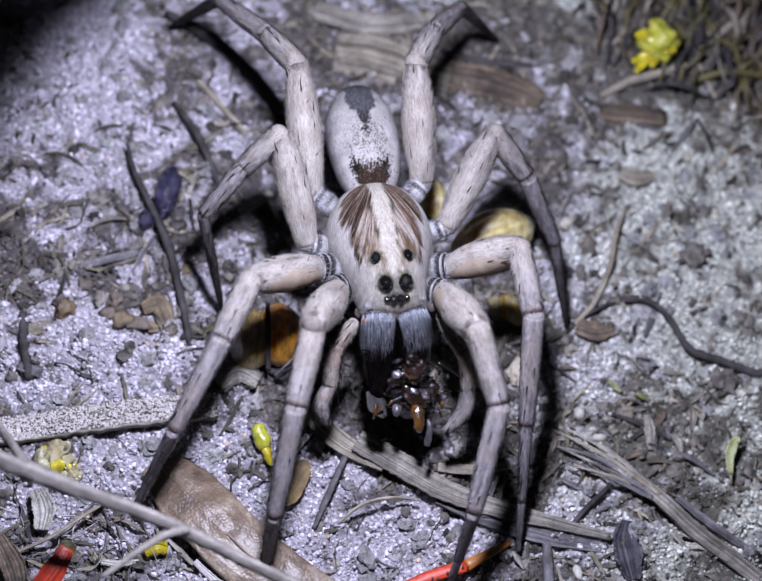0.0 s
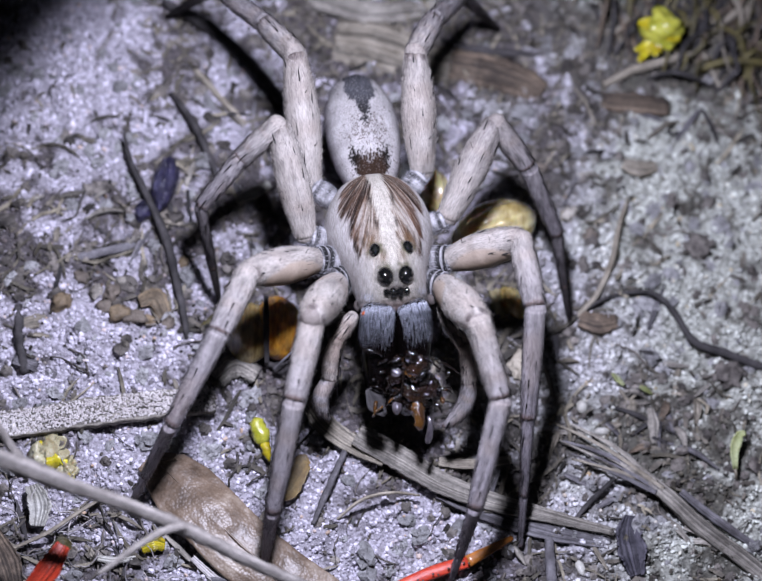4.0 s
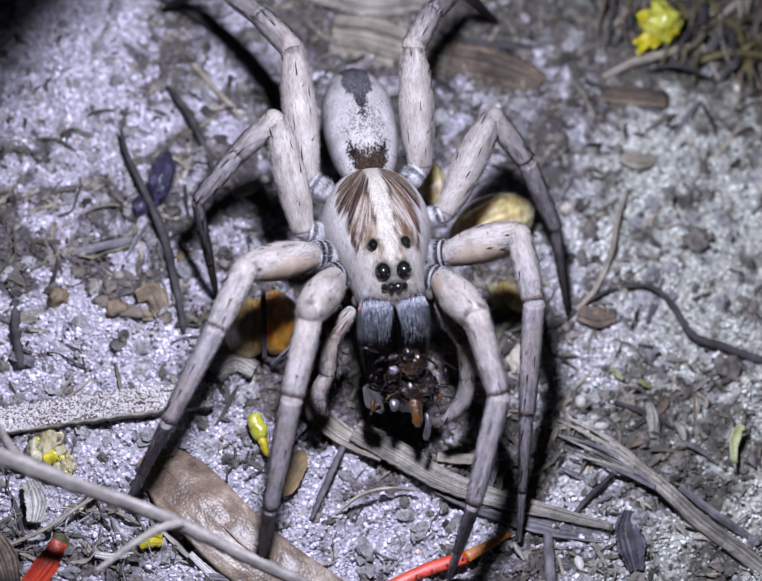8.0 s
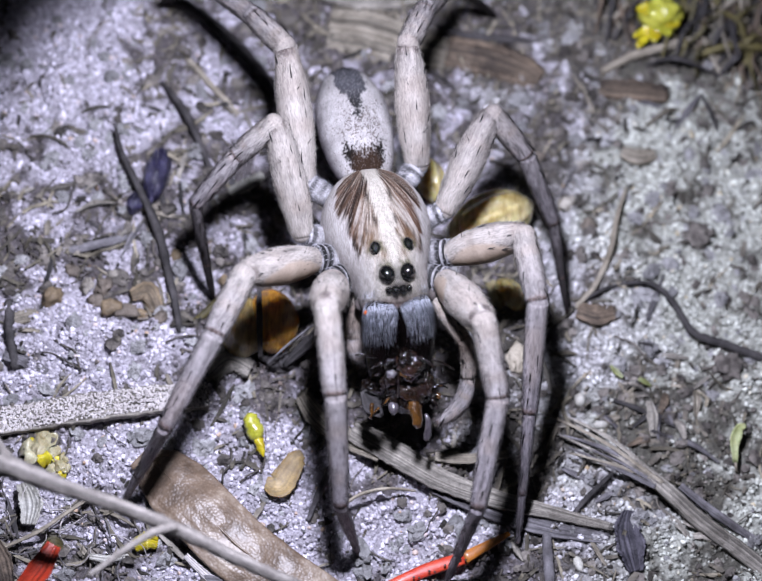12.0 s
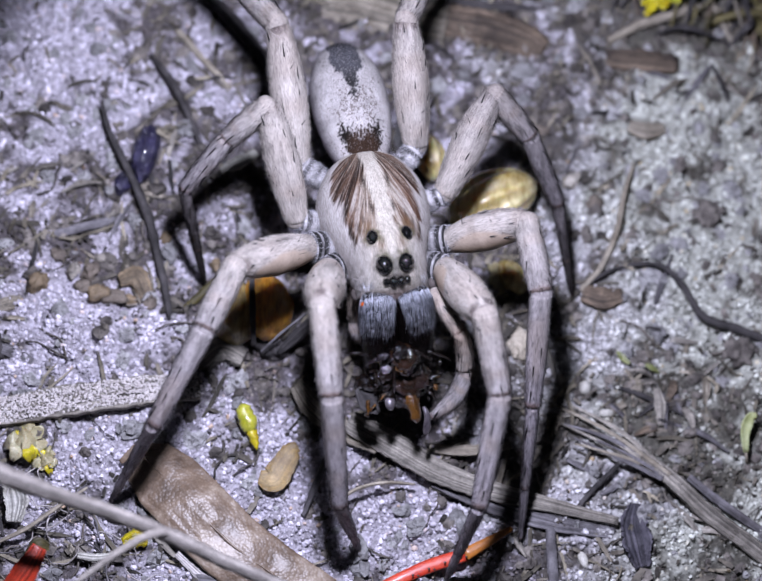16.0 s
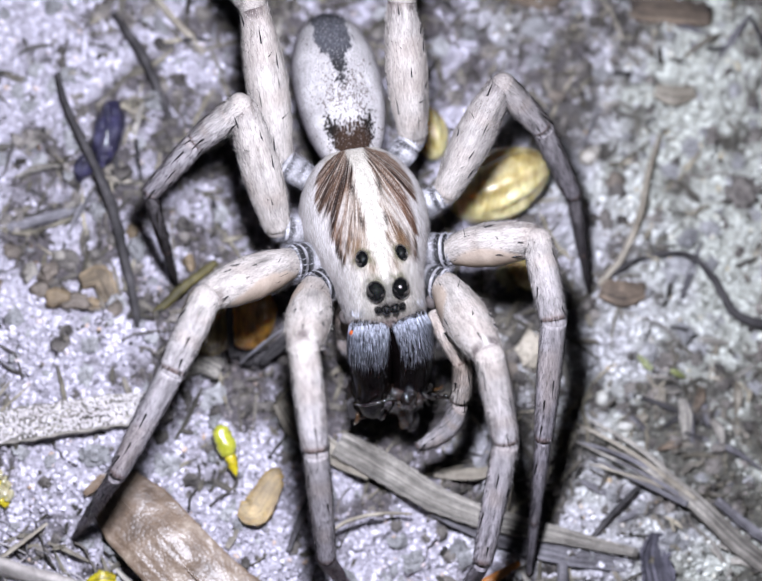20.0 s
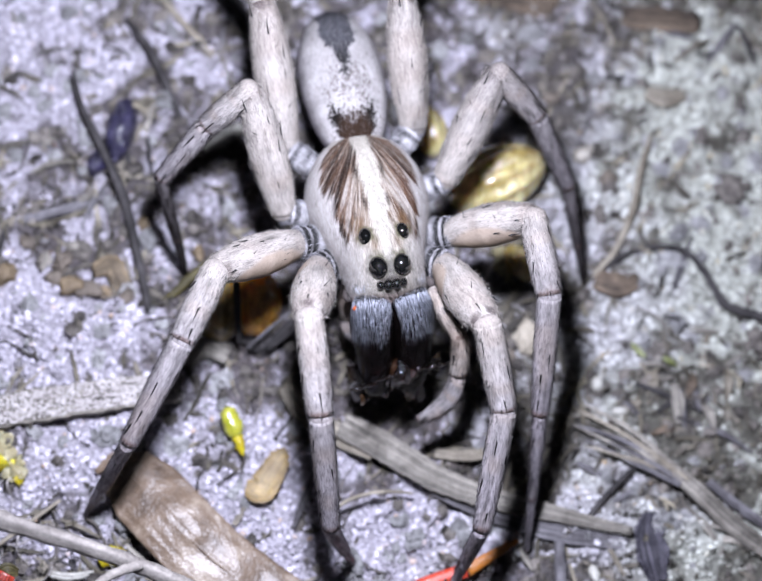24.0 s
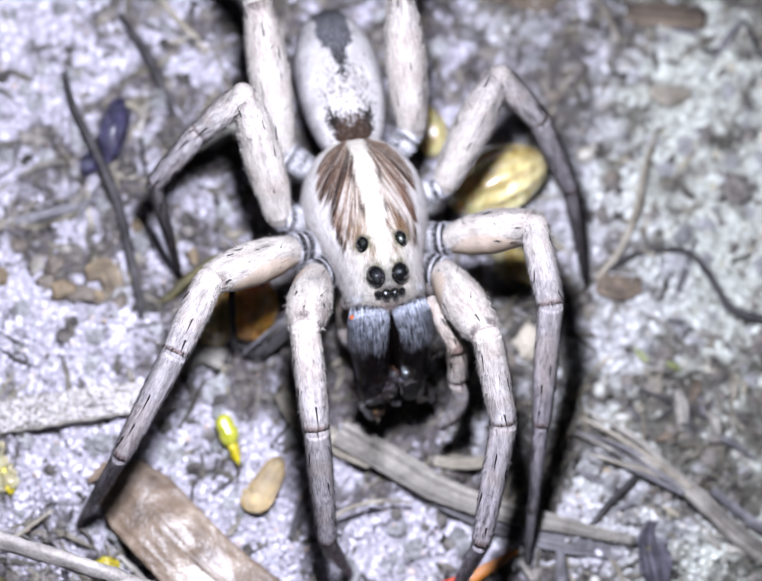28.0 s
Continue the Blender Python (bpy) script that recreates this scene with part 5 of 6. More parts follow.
stem("dark_twig", "long dark twig lying across the soil", "twig", [(-18.57, 26.96, 0.4), (-15.36, 24.91, 0.7), (-12.51, 22.30, 0.6), (-9.83, 19.02, 0.3)], (0.3, 0.42, 0.5, 0.4), DARK_STEM, 6)
stem("dark_twig", "thin dark twig in front of brown wood", "twig", [(1.52, 24.87, 0.5), (4.66, 24.06, 0.8), (7.18, 24.13, 0.6), (9.02, 24.23, 0.3)], (0.25, 0.3, 0.3, 0.2), DARK_STEM, 7)
stem("thin_root", "thin dark wavy root on pale sand", "root", [(10.68, 3.27, 0.2), (13.10, 4.80, 0.35), (16.02, 5.28, 0.4), (17.66, 3.89, 0.35), (18.89, 1.74, 0.35), (21.03, 0.90, 0.4), (24.70, -0.36, 0.3)], (0.14, 0.15, 0.18, 0.24, 0.28, 0.3, 0.3), DARK_STEM, 8)
stem("thin_root", "thin pale curved root on pale sand", "root", [(14.91, 12.77, 0.2), (14.14, 10.52, 0.35), (13.39, 7.41, 0.4), (12.24, 4.92, 0.4), (10.85, 3.28, 0.2)], (0.12, 0.2, 0.22, 0.22, 0.16), STRAW, 9)
stem("thin_root", "thin grey root in the sand", "root", [(-26.63, 7.39, 0.2), (-24.58, 5.97, 0.3), (-21.34, 6.65, 0.35), (-18.43, 7.75, 0.3)], (0.2, 0.3, 0.34, 0.25), GREY_STEM, 10)
stem("grey_stick", "short upright-lying grey stick", "stick", [(8.29, -13.03, 0.4), (8.28, -14.72, 0.5), (8.41, -16.82, 0.4)], (0.32, 0.36, 0.34), GREY_STEM, 11)
stem("grey_stick", "short grey stick at the edge of dark litter", "stick", [(-27.23, 2.16, 0.4), (-26.89, -0.36, 0.5), (-26.42, -2.71, 0.3)], (0.3, 0.4, 0.3), DARK_STEM, 12)
stem("grass_strand", "thin pale stem in dark litter", "stem", [(13.56, 21.97, 0.4), (15.66, 23.03, 0.9), (18.21, 23.95, 1), (20.20, 25.00, 0.5)], (0.25, 0.32, 0.3, 0.2), STRAW, 13)
stem("grass_strand", "thin yellowish stem across dark litter", "stem", [(20.47, 23.56, 0.5), (22.87, 24.11, 1.2), (26.62, 24.17, 0.8)], (0.25, 0.3, 0.25), OLIVE, 14)
stem("grass_strand", "pale stem on sandy ground", "stem", [(-16.10, 21.45, 0.3), (-14.49, 19.42, 0.5), (-12.37, 17.03, 0.4)], (0.2, 0.26, 0.2), STRAW, 15)
stem("grass_strand", "olive curved stem beside the spider", "stem", [(-14.89, 1.09, 0.4), (-13.26, 2.60, 0.8), (-11.47, 4.16, 0.5)], (0.25, 0.3, 0.25), OLIVE, 16)
stem("grass_strand", "thin arched pale stem on the sand", "stem", [(-5.65, -12.13, 0.3), (-4.12, -10.96, 0.9), (-2.24, -10.46, 1.1), (-0.25, -10.34, 0.5)], (0.09, 0.12, 0.12, 0.08), STRAW, 17)
stem("grass_strand", "thin grey stem under the spider's leg", "stem", [(-7.22, -12.52, 0.3), (-6.31, -10.22, 0.5), (-5.20, -7.43, 0.4)], (0.16, 0.24, 0.2), GREY_STEM, 18)
stem("grass_strand", "thin dark stem below frayed stalk", "stem", [(10.07, -11.56, 0.2), (11.22, -10.23, 0.4), (12.83, -8.64, 0.4)], (0.14, 0.2, 0.15), DARK_STEM, 19)
stem("grass_strand", "thin pale stem crossing leaf litter", "stem", [(-26.94, -15.18, 0.4), (-24.25, -14.00, 1), (-22.48, -12.71, 1.2), (-20.58, -11.07, 0.5)], (0.1, 0.14, 0.13, 0.09), STRAW, 20)

rng = np.random.RandomState(77)
for k in range(22):
    x, y = -22.0 + rng.normal(0, 2.6), -13.6 + rng.normal(0, 1.5)
    a, pts = rng.uniform(0, 6.28), []
    for _ in range(5):
        pts.append((x, y, 0.2 + 1.2 * rng.rand()))
        a += rng.uniform(-0.9, 0.9)
        x, y = x + 0.8 * math.cos(a), y + 0.8 * math.sin(a)
    stem("fine_fibre", ("fine pale curled plant fibre", "fine grey curled plant fibre")[k % 2], "fibre", settle(pts, 0.1), (0.03, 0.05, 0.03), (PALE_STEM, GREY_STEM)[k % 2], 300 + k, 5, "curled fibres under the twig")

# strips of bark and dry blades
dusty = strip("bark_strip", "grey weathered bark strip dusted with sand", "bark", [(-29.39, -6.85, 0.7), (-25.68, -6.31, 0.9), (-21.65, -5.54, 1.1), (-17.58, -4.87, 1.2), (-13.84, -4.44, 1.1)], (1.7, 1.8, 2.0, 1.9, 1.5), BARK, 0.5, 0.05, 0.16, 1, 0.1)
def dust(parent, pts, width, count, seed):
    rng = np.random.RandomState(seed)
    line, s = smooth_line(pts, 60), Shape()
    for _ in range(count):
        p = line[rng.randint(60)] + (rng.normal(0, 0.2), rng.uniform(-0.5, 0.5) * width, 0.06)
        r = rng.uniform(0.03, 0.09)
        s.add(*ball(p, (r, r * rng.uniform(0.7, 1.2), r * 0.8), 4, 6, 0.5, rng.randint(60), None, 2.0))
    tagged(part("sand_dust", s, PALE_STEM, parent, "pale sand grains on bark", False), kind="stuff")


dust(dusty, [(-28.78, -6.71, 0.75), (-25.68, -6.26, 0.95), (-21.65, -5.50, 1.15), (-17.58, -4.82, 1.25), (-14.10, -4.40, 1.15)], 1.7, 3000, 3)
strip("dry_grass", "pale grey dry grass blade under the prey", "grass blade", [(-7.73, -3.98, 0.6), (-6.67, -5.46, 0.5), (-4.73, -6.93, 0.5), (-2.50, -7.78, 0.7)], (1.0, 1.5, 1.3, 1.5), STRAW, 0.2, 0.12, 0.1, 2, 0.08)
strip("dry_grass", "pale grey fibrous dry grass blade", "grass blade", [(-4.45, -6.39, 0.9), (-1.56, -8.00, 0.9), (1.15, -9.59, 0.9), (4.19, -10.63, 0.8), (8.02, -11.51, 0.8), (12.58, -12.49, 0.7)], (1.5, 1.75, 1.5, 1.3, 0.95, 0.5), BARK, 0.22, 0.08, 0.14, 3, 0.18, fibre=0.3)
strip("dry_grass", "grey fibrous dry blade below another", "grass blade", [(1.06, -9.88, 0.3), (4.23, -11.33, 0.4), (8.06, -12.54, 0.4), (12.38, -13.23, 0.4)], (1.2, 1.3, 1.1, 0.7), GREY_STEM, 0.2, 0.08, 0.12, 4, 0.1)
strip("dry_grass", "pale straw blade half in shadow", "grass blade", [(1.06, -7.91, 0.5), (2.99, -8.05, 0.6), (5.92, -7.60, 0.6)], (0.6, 0.7, 0.5), STRAW, 0.15, 0.1, 0.1, 5)
stalk = strip("straw", "long grey fibrous dry stalk, frayed at its end", "stalk", [(14.01, -7.93, 0.9), (16.17, -9.77, 1), (18.32, -11.89, 1), (20.81, -13.79, 0.9), (24.52, -16.75, 0.7)], (0.8, 1.0, 1.1, 1.1, 1.1), BARK, 0.35, -0.1, 0.12, 6, 0.2)
rng = np.random.RandomState(8)
for k in range(10):
    u = k / 9
    tip = np.array((9.49, -4.96, 0.35)) * (1 - u) + np.array((9.89, -7.18, 0.35)) * u + rng.normal(0, 0.4, 3) * (2.6, 1.3, 0.4)
    end = np.array((14.26, -7.87, 0.95)) * (1 - u) + np.array((13.96, -8.56, 0.95)) * u
    end = end + (np.array((17.08, -10.77, 1.05)) - np.array((13.99, -8.12, 0.95))) * rng.uniform(0, 0.8)
    bow = (tip + end) / 2 + (0.2, 0.3 - 0.5 * u, rng.uniform(0.0, 0.35))
    strip_part("fibre", stalk, "frayed grey fibre", [tip, bow, end], (0.08, rng.uniform(0.14, 0.42), 0.3), (BARK, STRAW, GREY_STEM)[k % 3], 0.08, 0.12, 30 + k)
strip("straw", "thin dark stalk beside a grey one", "stalk", [(17.32, -9.33, 0.4), (19.47, -11.17, 0.5), (22.89, -13.59, 0.5)], (0.5, 0.6, 0.5), GREY_STEM, 0.2, -0.1, 0.2, 7)
for k, line in enumerate(([(17.32, -11.89, 0.4), (18.68, -12.45, 0.7), (20.20, -13.31, 0.9)], [(17.42, -12.89, 0.4), (19.00, -12.91, 0.6), (20.49, -13.80, 0.9)])):
    strip_part("fibre", stalk, "frayed grey fibre", line, (0.3, 0.5, 0.5), BARK, 0.12, 0.1, 34 + k)
def dead_leaf():
    pts = smooth_line([(-17.40, -8.89, 0.8), (-15.78, -10.53, 1.3), (-13.86, -12.59, 1.7), (-11.63, -14.76, 1.6), (-8.79, -16.63, 1.2), (-5.96, -18.18, 0.8)], 90)
    v, f = blade(pts, np.interp(np.linspace(0, 1, 90), [0, 0.04, 0.2, 0.6, 1], [1.8, 3.2, 4.3, 4.4, 3.6]), 0.2, 41, -0.08, 0.02, 8, 0.03)
    v[:, 2] += 0.025 * relief(v[:, 0] / 0.3, v[:, 1] / 0.3, 71) + 0.12 * relief(v[:, 0] / 1.3, v[:, 1] / 1.3, 72)
    tone = 0.8 + 0.3 * relief(v[:, 0] / 1.8, v[:, 1] / 1.8, 73) + 0.25 * relief(v[:, 0] / 0.3, v[:, 1] / 0.3, 74)
    return thing("dead_leaf", "curled glossy brown dead leaf with fine veins", "leaf", Shape().add(v, f, 0, np.clip(tone, 0.3, 1.2)[:, None] * np.ones((1, 3))), BROWN_LEAF)


leaf = dead_leaf()
strip_part("torn_edge", leaf, "curled pale torn edge", [(-18.6, -9.5, 0.9), (-17.5, -8.75, 1.3), (-16.2, -8.55, 1.2)], (0.3, 0.7, 0.4), BROWN_LEAF, 0.12, 0.25, 40)
stem_part("midrib", leaf, "low pale midrib", [(-17.2, -9.1, 0.95), (-13.86, -12.62, 1.66), (-11.63, -14.79, 1.58), (-8.80, -16.67, 1.2)], (0.05, 0.08, 0.08, 0.06), BROWN_LEAF, 41)
strip("dry_grass", "silvery dry blade below a dead leaf", "grass blade", [(-14.83, -15.01, 0.6), (-13.09, -16.48, 0.8), (-10.89, -18.33, 0.8)], (0.8, 1.3, 1.2), PALE_STEM, 0.15, 0.08, 0.08, 9)
strip("rotten_wood", "brown rotten wood piece lying behind the spider", "wood", [(-6.15, 24.61, 0.9), (-3.36, 24.19, 1.2), (-0.17, 23.29, 1), (2.33, 22.82, 0.7)], (3.4, 4.2, 3.6, 2.6), STRAW, 1.1, -0.12, 0.25, 10, 0.25)
strip("rotten_wood", "brown rotten wood piece with dark bands", "wood", [(2.34, 23.23, 0.7), (5.12, 22.61, 1), (7.60, 21.80, 0.9), (9.04, 21.05, 0.6)], (2.6, 3.0, 2.6, 1.8), BROWN_WOOD, 0.9, -0.12, 0.25, 11, 0.25)
strip("rotten_wood", "flat reddish brown wood chip", "wood", [(13.30, 20.71, 0.6), (15.75, 20.54, 0.8), (18.29, 20.40, 0.6)], (1.2, 1.6, 1.2), BROWN_WOOD, 0.5, -0.1, 0.25, 12, 0.15)
strip("bark_strip", "grey bark sliver at the edge of litter", "bark", [(-7.71, 27.90, 0.7), (-3.47, 26.86, 0.8), (1.53, 27.67, 0.7)], (1.5, 1.8, 1.4), BARK, 0.5, 0.0, 0.2, 13, 0.12)
strip("ochre_chip", "flat ochre brown flake on sand", "leaf flake", [(-9.97, -10.08, 0.5), (-9.08, -10.23, 0.6), (-8.00, -8.41, 0.5), (-7.53, -8.11, 0.4)], (0.8, 1.8, 1.3, 0.4), FLAKE, 0.14, 0.08, 0.12, 14, 0.02, fibre=0.85)
strip("ochre_chip", "small brown chip near the dark pellet", "leaf flake", [(-19.20, 2.85, 0.5), (-18.08, 3.17, 0.7), (-17.37, 1.85, 0.5)], (0.8, 1.4, 0.9), OCHRE, 0.3, -0.08, 0.2, 15)
strip("ochre_chip", "pale brown wood chip beside the spider's leg", "leaf flake", [(10.98, 3.19, 0.4), (12.28, 2.79, 0.6), (13.69, 3.13, 0.4)], (1.2, 1.6, 0.9), BROWN_WOOD, 0.3, -0.1, 0.2, 16)
strip("ochre_chip", "pale brown chip on grey soil", "leaf flake", [(14.67, 15.59, 0.4), (15.86, 15.21, 0.5), (17.13, 15.53, 0.4)], (0.8, 1.3, 0.8), STRAW, 0.3, -0.1, 0.2, 17)
strip("ochre_chip", "yellow-brown chip under a pale twig", "leaf flake", [(-18.24, -14.57, 0.4), (-17.48, -14.25, 0.7), (-16.71, -14.26, 0.4)], (0.8, 1.2, 0.8), YELLOW, 0.2, -0.1, 0.2, 18)
strip("pale_chip", "pale forked chip behind the spider's leg", "leaf flake", [(-12.89, 10.95, 0.5), (-11.73, 11.53, 0.6), (-10.56, 12.46, 0.4)], (0.5, 0.9, 0.5), WHITE_CHIP, 0.25, 0, 0.2, 19)
strip("pale_chip", "white dry petal scrap in dark litter", "leaf flake", [(-25.41, -10.58, 0.5), (-24.85, -11.95, 0.7), (-24.92, -13.36, 0.5)], (0.9, 1.5, 0.9), WHITE_CHIP, 0.25, 0.1, 0.25, 20)
strip("pale_chip", "narrow pale straw scrap", "leaf flake", [(-20.97, -15.31, 0.4), (-19.89, -15.47, 0.5), (-18.52, -15.23, 0.4)], (0.4, 0.5, 0.3), WHITE_CHIP, 0.15, 0, 0.2, 21)
strip("pale_chip", "flat grey-brown scrap at the sand's edge", "leaf flake", [(-13.81, -2.61, 0.5), (-12.56, -1.59, 0.7), (-11.08, -2.15, 0.5)], (1.2, 1.8, 1.2), BARK, 0.4, -0.1, 0.3, 22)
strip("grey_chip", "grey wood chip in litter", "wood chip", [(-27.13, 0.69, 0.5), (-25.87, 1.06, 0.6), (-24.91, 1.01, 0.4)], (0.7, 1.0, 0.6), STRAW, 0.3, 0, 0.2, 23)
strip("grey_chip", "grey wood chip under the twig", "wood chip", [(-27.27, -1.79, 0.5), (-25.65, -2.28, 0.6), (-24.35, -2.84, 0.4)], (0.5, 0.8, 0.4), GREY_STEM, 0.3, 0, 0.2, 24)

strip("yellow_sliver", "tiny yellow-green leaf sliver on sand", "leaf flake", settle([(13.1, -0.9, 0.3), (13.45, -1.3, 0.5), (13.9, -1.7, 0.3)], 0.1), (0.2, 0.42, 0.2), PALE_GREEN, 0.12, 0.15, 0.1, 201, 0.03, 7)
strip("yellow_sliver", "tiny olive-yellow leaf sliver on sand", "leaf flake", settle([(15.0, -1.7, 0.3), (15.45, -1.85, 0.5), (15.95, -2.0, 0.3)], 0.1), (0.2, 0.4, 0.2), PALE_GREEN, 0.12, 0.15, 0.1, 202, 0.03, 7)
strip("dark_flake", "dark slate-coloured thin flake on sand", "leaf flake", settle([(13.7, -11.3, 0.2), (13.5, -12.6, 0.35), (13.6, -14.0, 0.3), (14.0, -15.4, 0.2)], 0.1), (0.7, 1.7, 1.9, 1.0), SLATE, 0.16, 0.1, 0.25, 203, 0.12)
for k, (x, y, a, ln, w) in enumerate(((14.3, -3.6, 1.4, 1.9, 0.7), (15.7, -4.6, 1.7, 2.3, 0.8), (16.6, -3.4, 1.2, 1.8, 0.6), (13.0, -4.6, 0.4, 1.4, 0.6), (17.6, -5.2, 1.9, 1.7, 0.7), (14.9, -6.1, 0.2, 1.5, 0.5), (18.9, -3.2, 1.5, 2.0, 0.6))):
    d = np.array([math.cos(a), math.sin(a)]) * ln / 2
    strip("leaf_flake", ("olive-brown curled leaf flake", "greyish dry leaf flake", "reddish brown leaf flake")[k % 3], "leaf flake", settle([(x - d[0], y - d[1], 0.1), (x, y, 0.35), (x + d[0], y + d[1], 0.15)], 0.12), (w * 0.4, w, w * 0.5), (STRAW, BARK, BROWN_WOOD)[k % 3], 0.12, 0.12, 0.25, 210 + k, 0.06, 9, "leaf flakes on the sand")

# spotted needle and red leaf
def spotted_needle():
    pts = smooth_line([(-2.84, -17.26, 0.7), (0.27, -15.77, 0.9), (2.79, -14.90, 1)], 16)
    s = Shape().add(*blade(pts, np.interp(np.linspace(0, 1, 16), [0, 0.5, 1], [0.66, 0.84, 0.8]), 0.28, 9, -0.14, 0.04, 3))
    ob = thing("red_needle_leaf", "red needle leaf with black dots, orange tip", "leaf", s, RED)
    pts = smooth_line([(2.79, -14.90, 1), (4.41, -13.93, 0.9), (5.82, -13.05, 0.6)], 12)
    part("tip", Shape().add(*blade(pts, np.linspace(0.8, 0.3, 12), 0.26, 9, -0.14, 0.04, 4)), RED_ORANGE, ob, "orange tip")
    for k in range(12):
        t = k / 11
        p = np.array((-2.56, -17.28, 1)) * (1 - t) + np.array((2.92, -15.02, 1.18)) * t
        p[2] += 0.02
        part("spot", Shape().add(*ball(p + (0.08 * (-1) ** k, 0.12 * (-1) ** k, 0.0), (0.09, 0.075, 0.035), 5, 8)), SPINE, ob, "black dot")


spotted_needle()
red = strip("red_leaf", "small shiny red and green leaf", "leaf", [(-24.82, -19.13, 4.5), (-23.71, -17.78, 5.2), (-22.91, -16.30, 5.5)], (1.2, 1.5, 0.9), RED, 0.2, 0.14, 0.08, 25)
strip("green_leaf", "small olive leaf beside a red leaf", "leaf", [(-23.66, -16.57, 4.4), (-23.03, -16.00, 4.9), (-22.45, -16.00, 4.4)], (0.6, 0.9, 0.4), OLIVE, 0.2, 0.1, 0.08, 26)
stem_part("stalk", red, "thin brown stalk", [(-24.74, -19.00, 4.4), (-25.34, -19.51, 2.2), (-25.71, -19.85, 0.2)], (0.22, 0.2, 0.2), BROWN_WOOD, 27)
strip("brown_leaf_scrap", "brown leaf scrap in dark litter", "leaf", [(-27.62, -13.97, 0.6), (-26.54, -16.01, 1), (-25.98, -17.80, 0.7)], (1.0, 1.6, 1.2), BROWN_WOOD, 0.25, 0.1, 0.15, 28)

# lumps
lump("dark_pellet", "wrinkled blue-black dropping on sand", "dropping", (-17.84, 11.68, 0.9), (0.85, 1.95, 0.85), PELLET, 0.28, 3, (0, 0, -10), sink=0.1, lumps=2.4, fine=True)
lump("dark_pellet", "small wrinkled blue-black crumb", "dropping", (-19.18, 9.72, 0.4), (0.6, 0.9, 0.55), PELLET, 0.3, 4, (0, 0, -20), lumps=2.2)
def shell(name, label, at, radii, material, seed, turn, ribs=9, depth=0.06, rings=34, sides=52):
    """A smooth domed husk with shallow ribs and a pinched end."""
    v, f = ball((0, 0, 0), (1, 1, 1), rings, sides)
    a = np.arctan2(v[:, 0], v[:, 2])
    k = 1 + depth * np.sin(a * ribs + seed) * (1 - v[:, 1] ** 2) + 0.05 * relief(v[:, 0] * 2 + seed, v[:, 1] * 2 + v[:, 2], 81)
    k = k * (1 - 0.22 * np.clip(v[:, 1], 0, 1) ** 2)
    v = v * np.stack([k, np.ones(len(k)), k], 1) * np.asarray(radii)
    v = v @ np.array(Euler([radians(q) for q in turn]).to_matrix()).T
    x, y = at[:2]
    ob = thing(name, label, "seed husk", Shape().add(v + (x, y, float(ground_z(x, y)) + at[2]), f), material)
    tip = np.array(Euler([radians(q) for q in turn]).to_matrix()) @ np.array([0, radii[1] * 0.97, 0])
    part("tip", Shape().add(*ball(tip + (x, y, float(ground_z(x, y)) + at[2]), (0.16 * radii[0], 0.16 * radii[0], 0.2 * radii[2]), 8, 12, 0.3, seed)), BROWN_WOOD, ob, "brown dry tip")
    return ob


shell("golden_husk", "glossy golden translucent seed husk behind the spider", (5.0, 9.0, 1.4), (2.0, 3.3, 2.2), GOLD, 5, (0, 0, -62), 11)
shell("golden_husk", "small glossy golden husk piece", (0.93, 12.08, 0.9), (1.0, 1.7, 1.2), GOLD, 6, (0, 0, 10), 7)
shell("golden_husk", "yellow husk fragment under the spider's leg", (6.3, 3.9, 0.6), (0.9, 1.3, 0.9), GOLD, 7, (10, 0, 40), 6)
amber = shell("amber_husk", "amber seed husk with olive half and dark split", (-9.75, 1.25, 1.3), (1.75, 2.3, 2.0), AMBER, 7, (0, 0, 10), 5, 0.03)
olive = Shape()
v, f = ball((0, 0, 0), (1.55, 2.2, 1.75), 30, 40, 0.12, 9)
olive.add(v + (-11.75, 0.75, float(ground_z(-11.75, 0.75)) + 1.1), f)
part("outer_half", olive, OLIVE_HUSK, amber, "olive brown streaked outer half")
strip("dark_splinter", "thin black splinter standing beside amber husk", "splinter", [(-10.79, 2.13, 3.7), (-10.71, 0.35, 3.3), (-10.49, -1.64, 1.0)], (0.3, 0.4, 0.3), DARK_STEM, 0.2, 0, 0.1, 29)
dark_wing = strip("dark_wing_case", "dark slate hairy wing case leaning on amber husk", "wing case", [(-8.95, -1.75, 0.3), (-8.1, -1.1, 1.2), (-6.95, -0.29, 2.3)], (0.3, 0.75, 0.8), DARK_STEM, 0.25, -0.2, 0.1, 31, 0.1, fibre=0.2)
strip_part("edge", dark_wing, "pale grey frayed edge", [(-10.08, -1.90, 0.75), (-8.76, -0.92, 1.85), (-7.15, 0.11, 2.95)], (0.08, 0.16, 0.1), GREY_STEM, 0.08, 0.1, 32)
# bark crumb whose near-black colour deepens the shade below the husk
lump("dark_bark_lump", "bark crumb beside amber husk, coloured black for deep shade", "bark", (-9.19, -1.00, 0.9), (1.1, 0.9, 0.7), DARK_STEM, 0.5, 8, sink=0.5, fine=True, lumps=2.2)
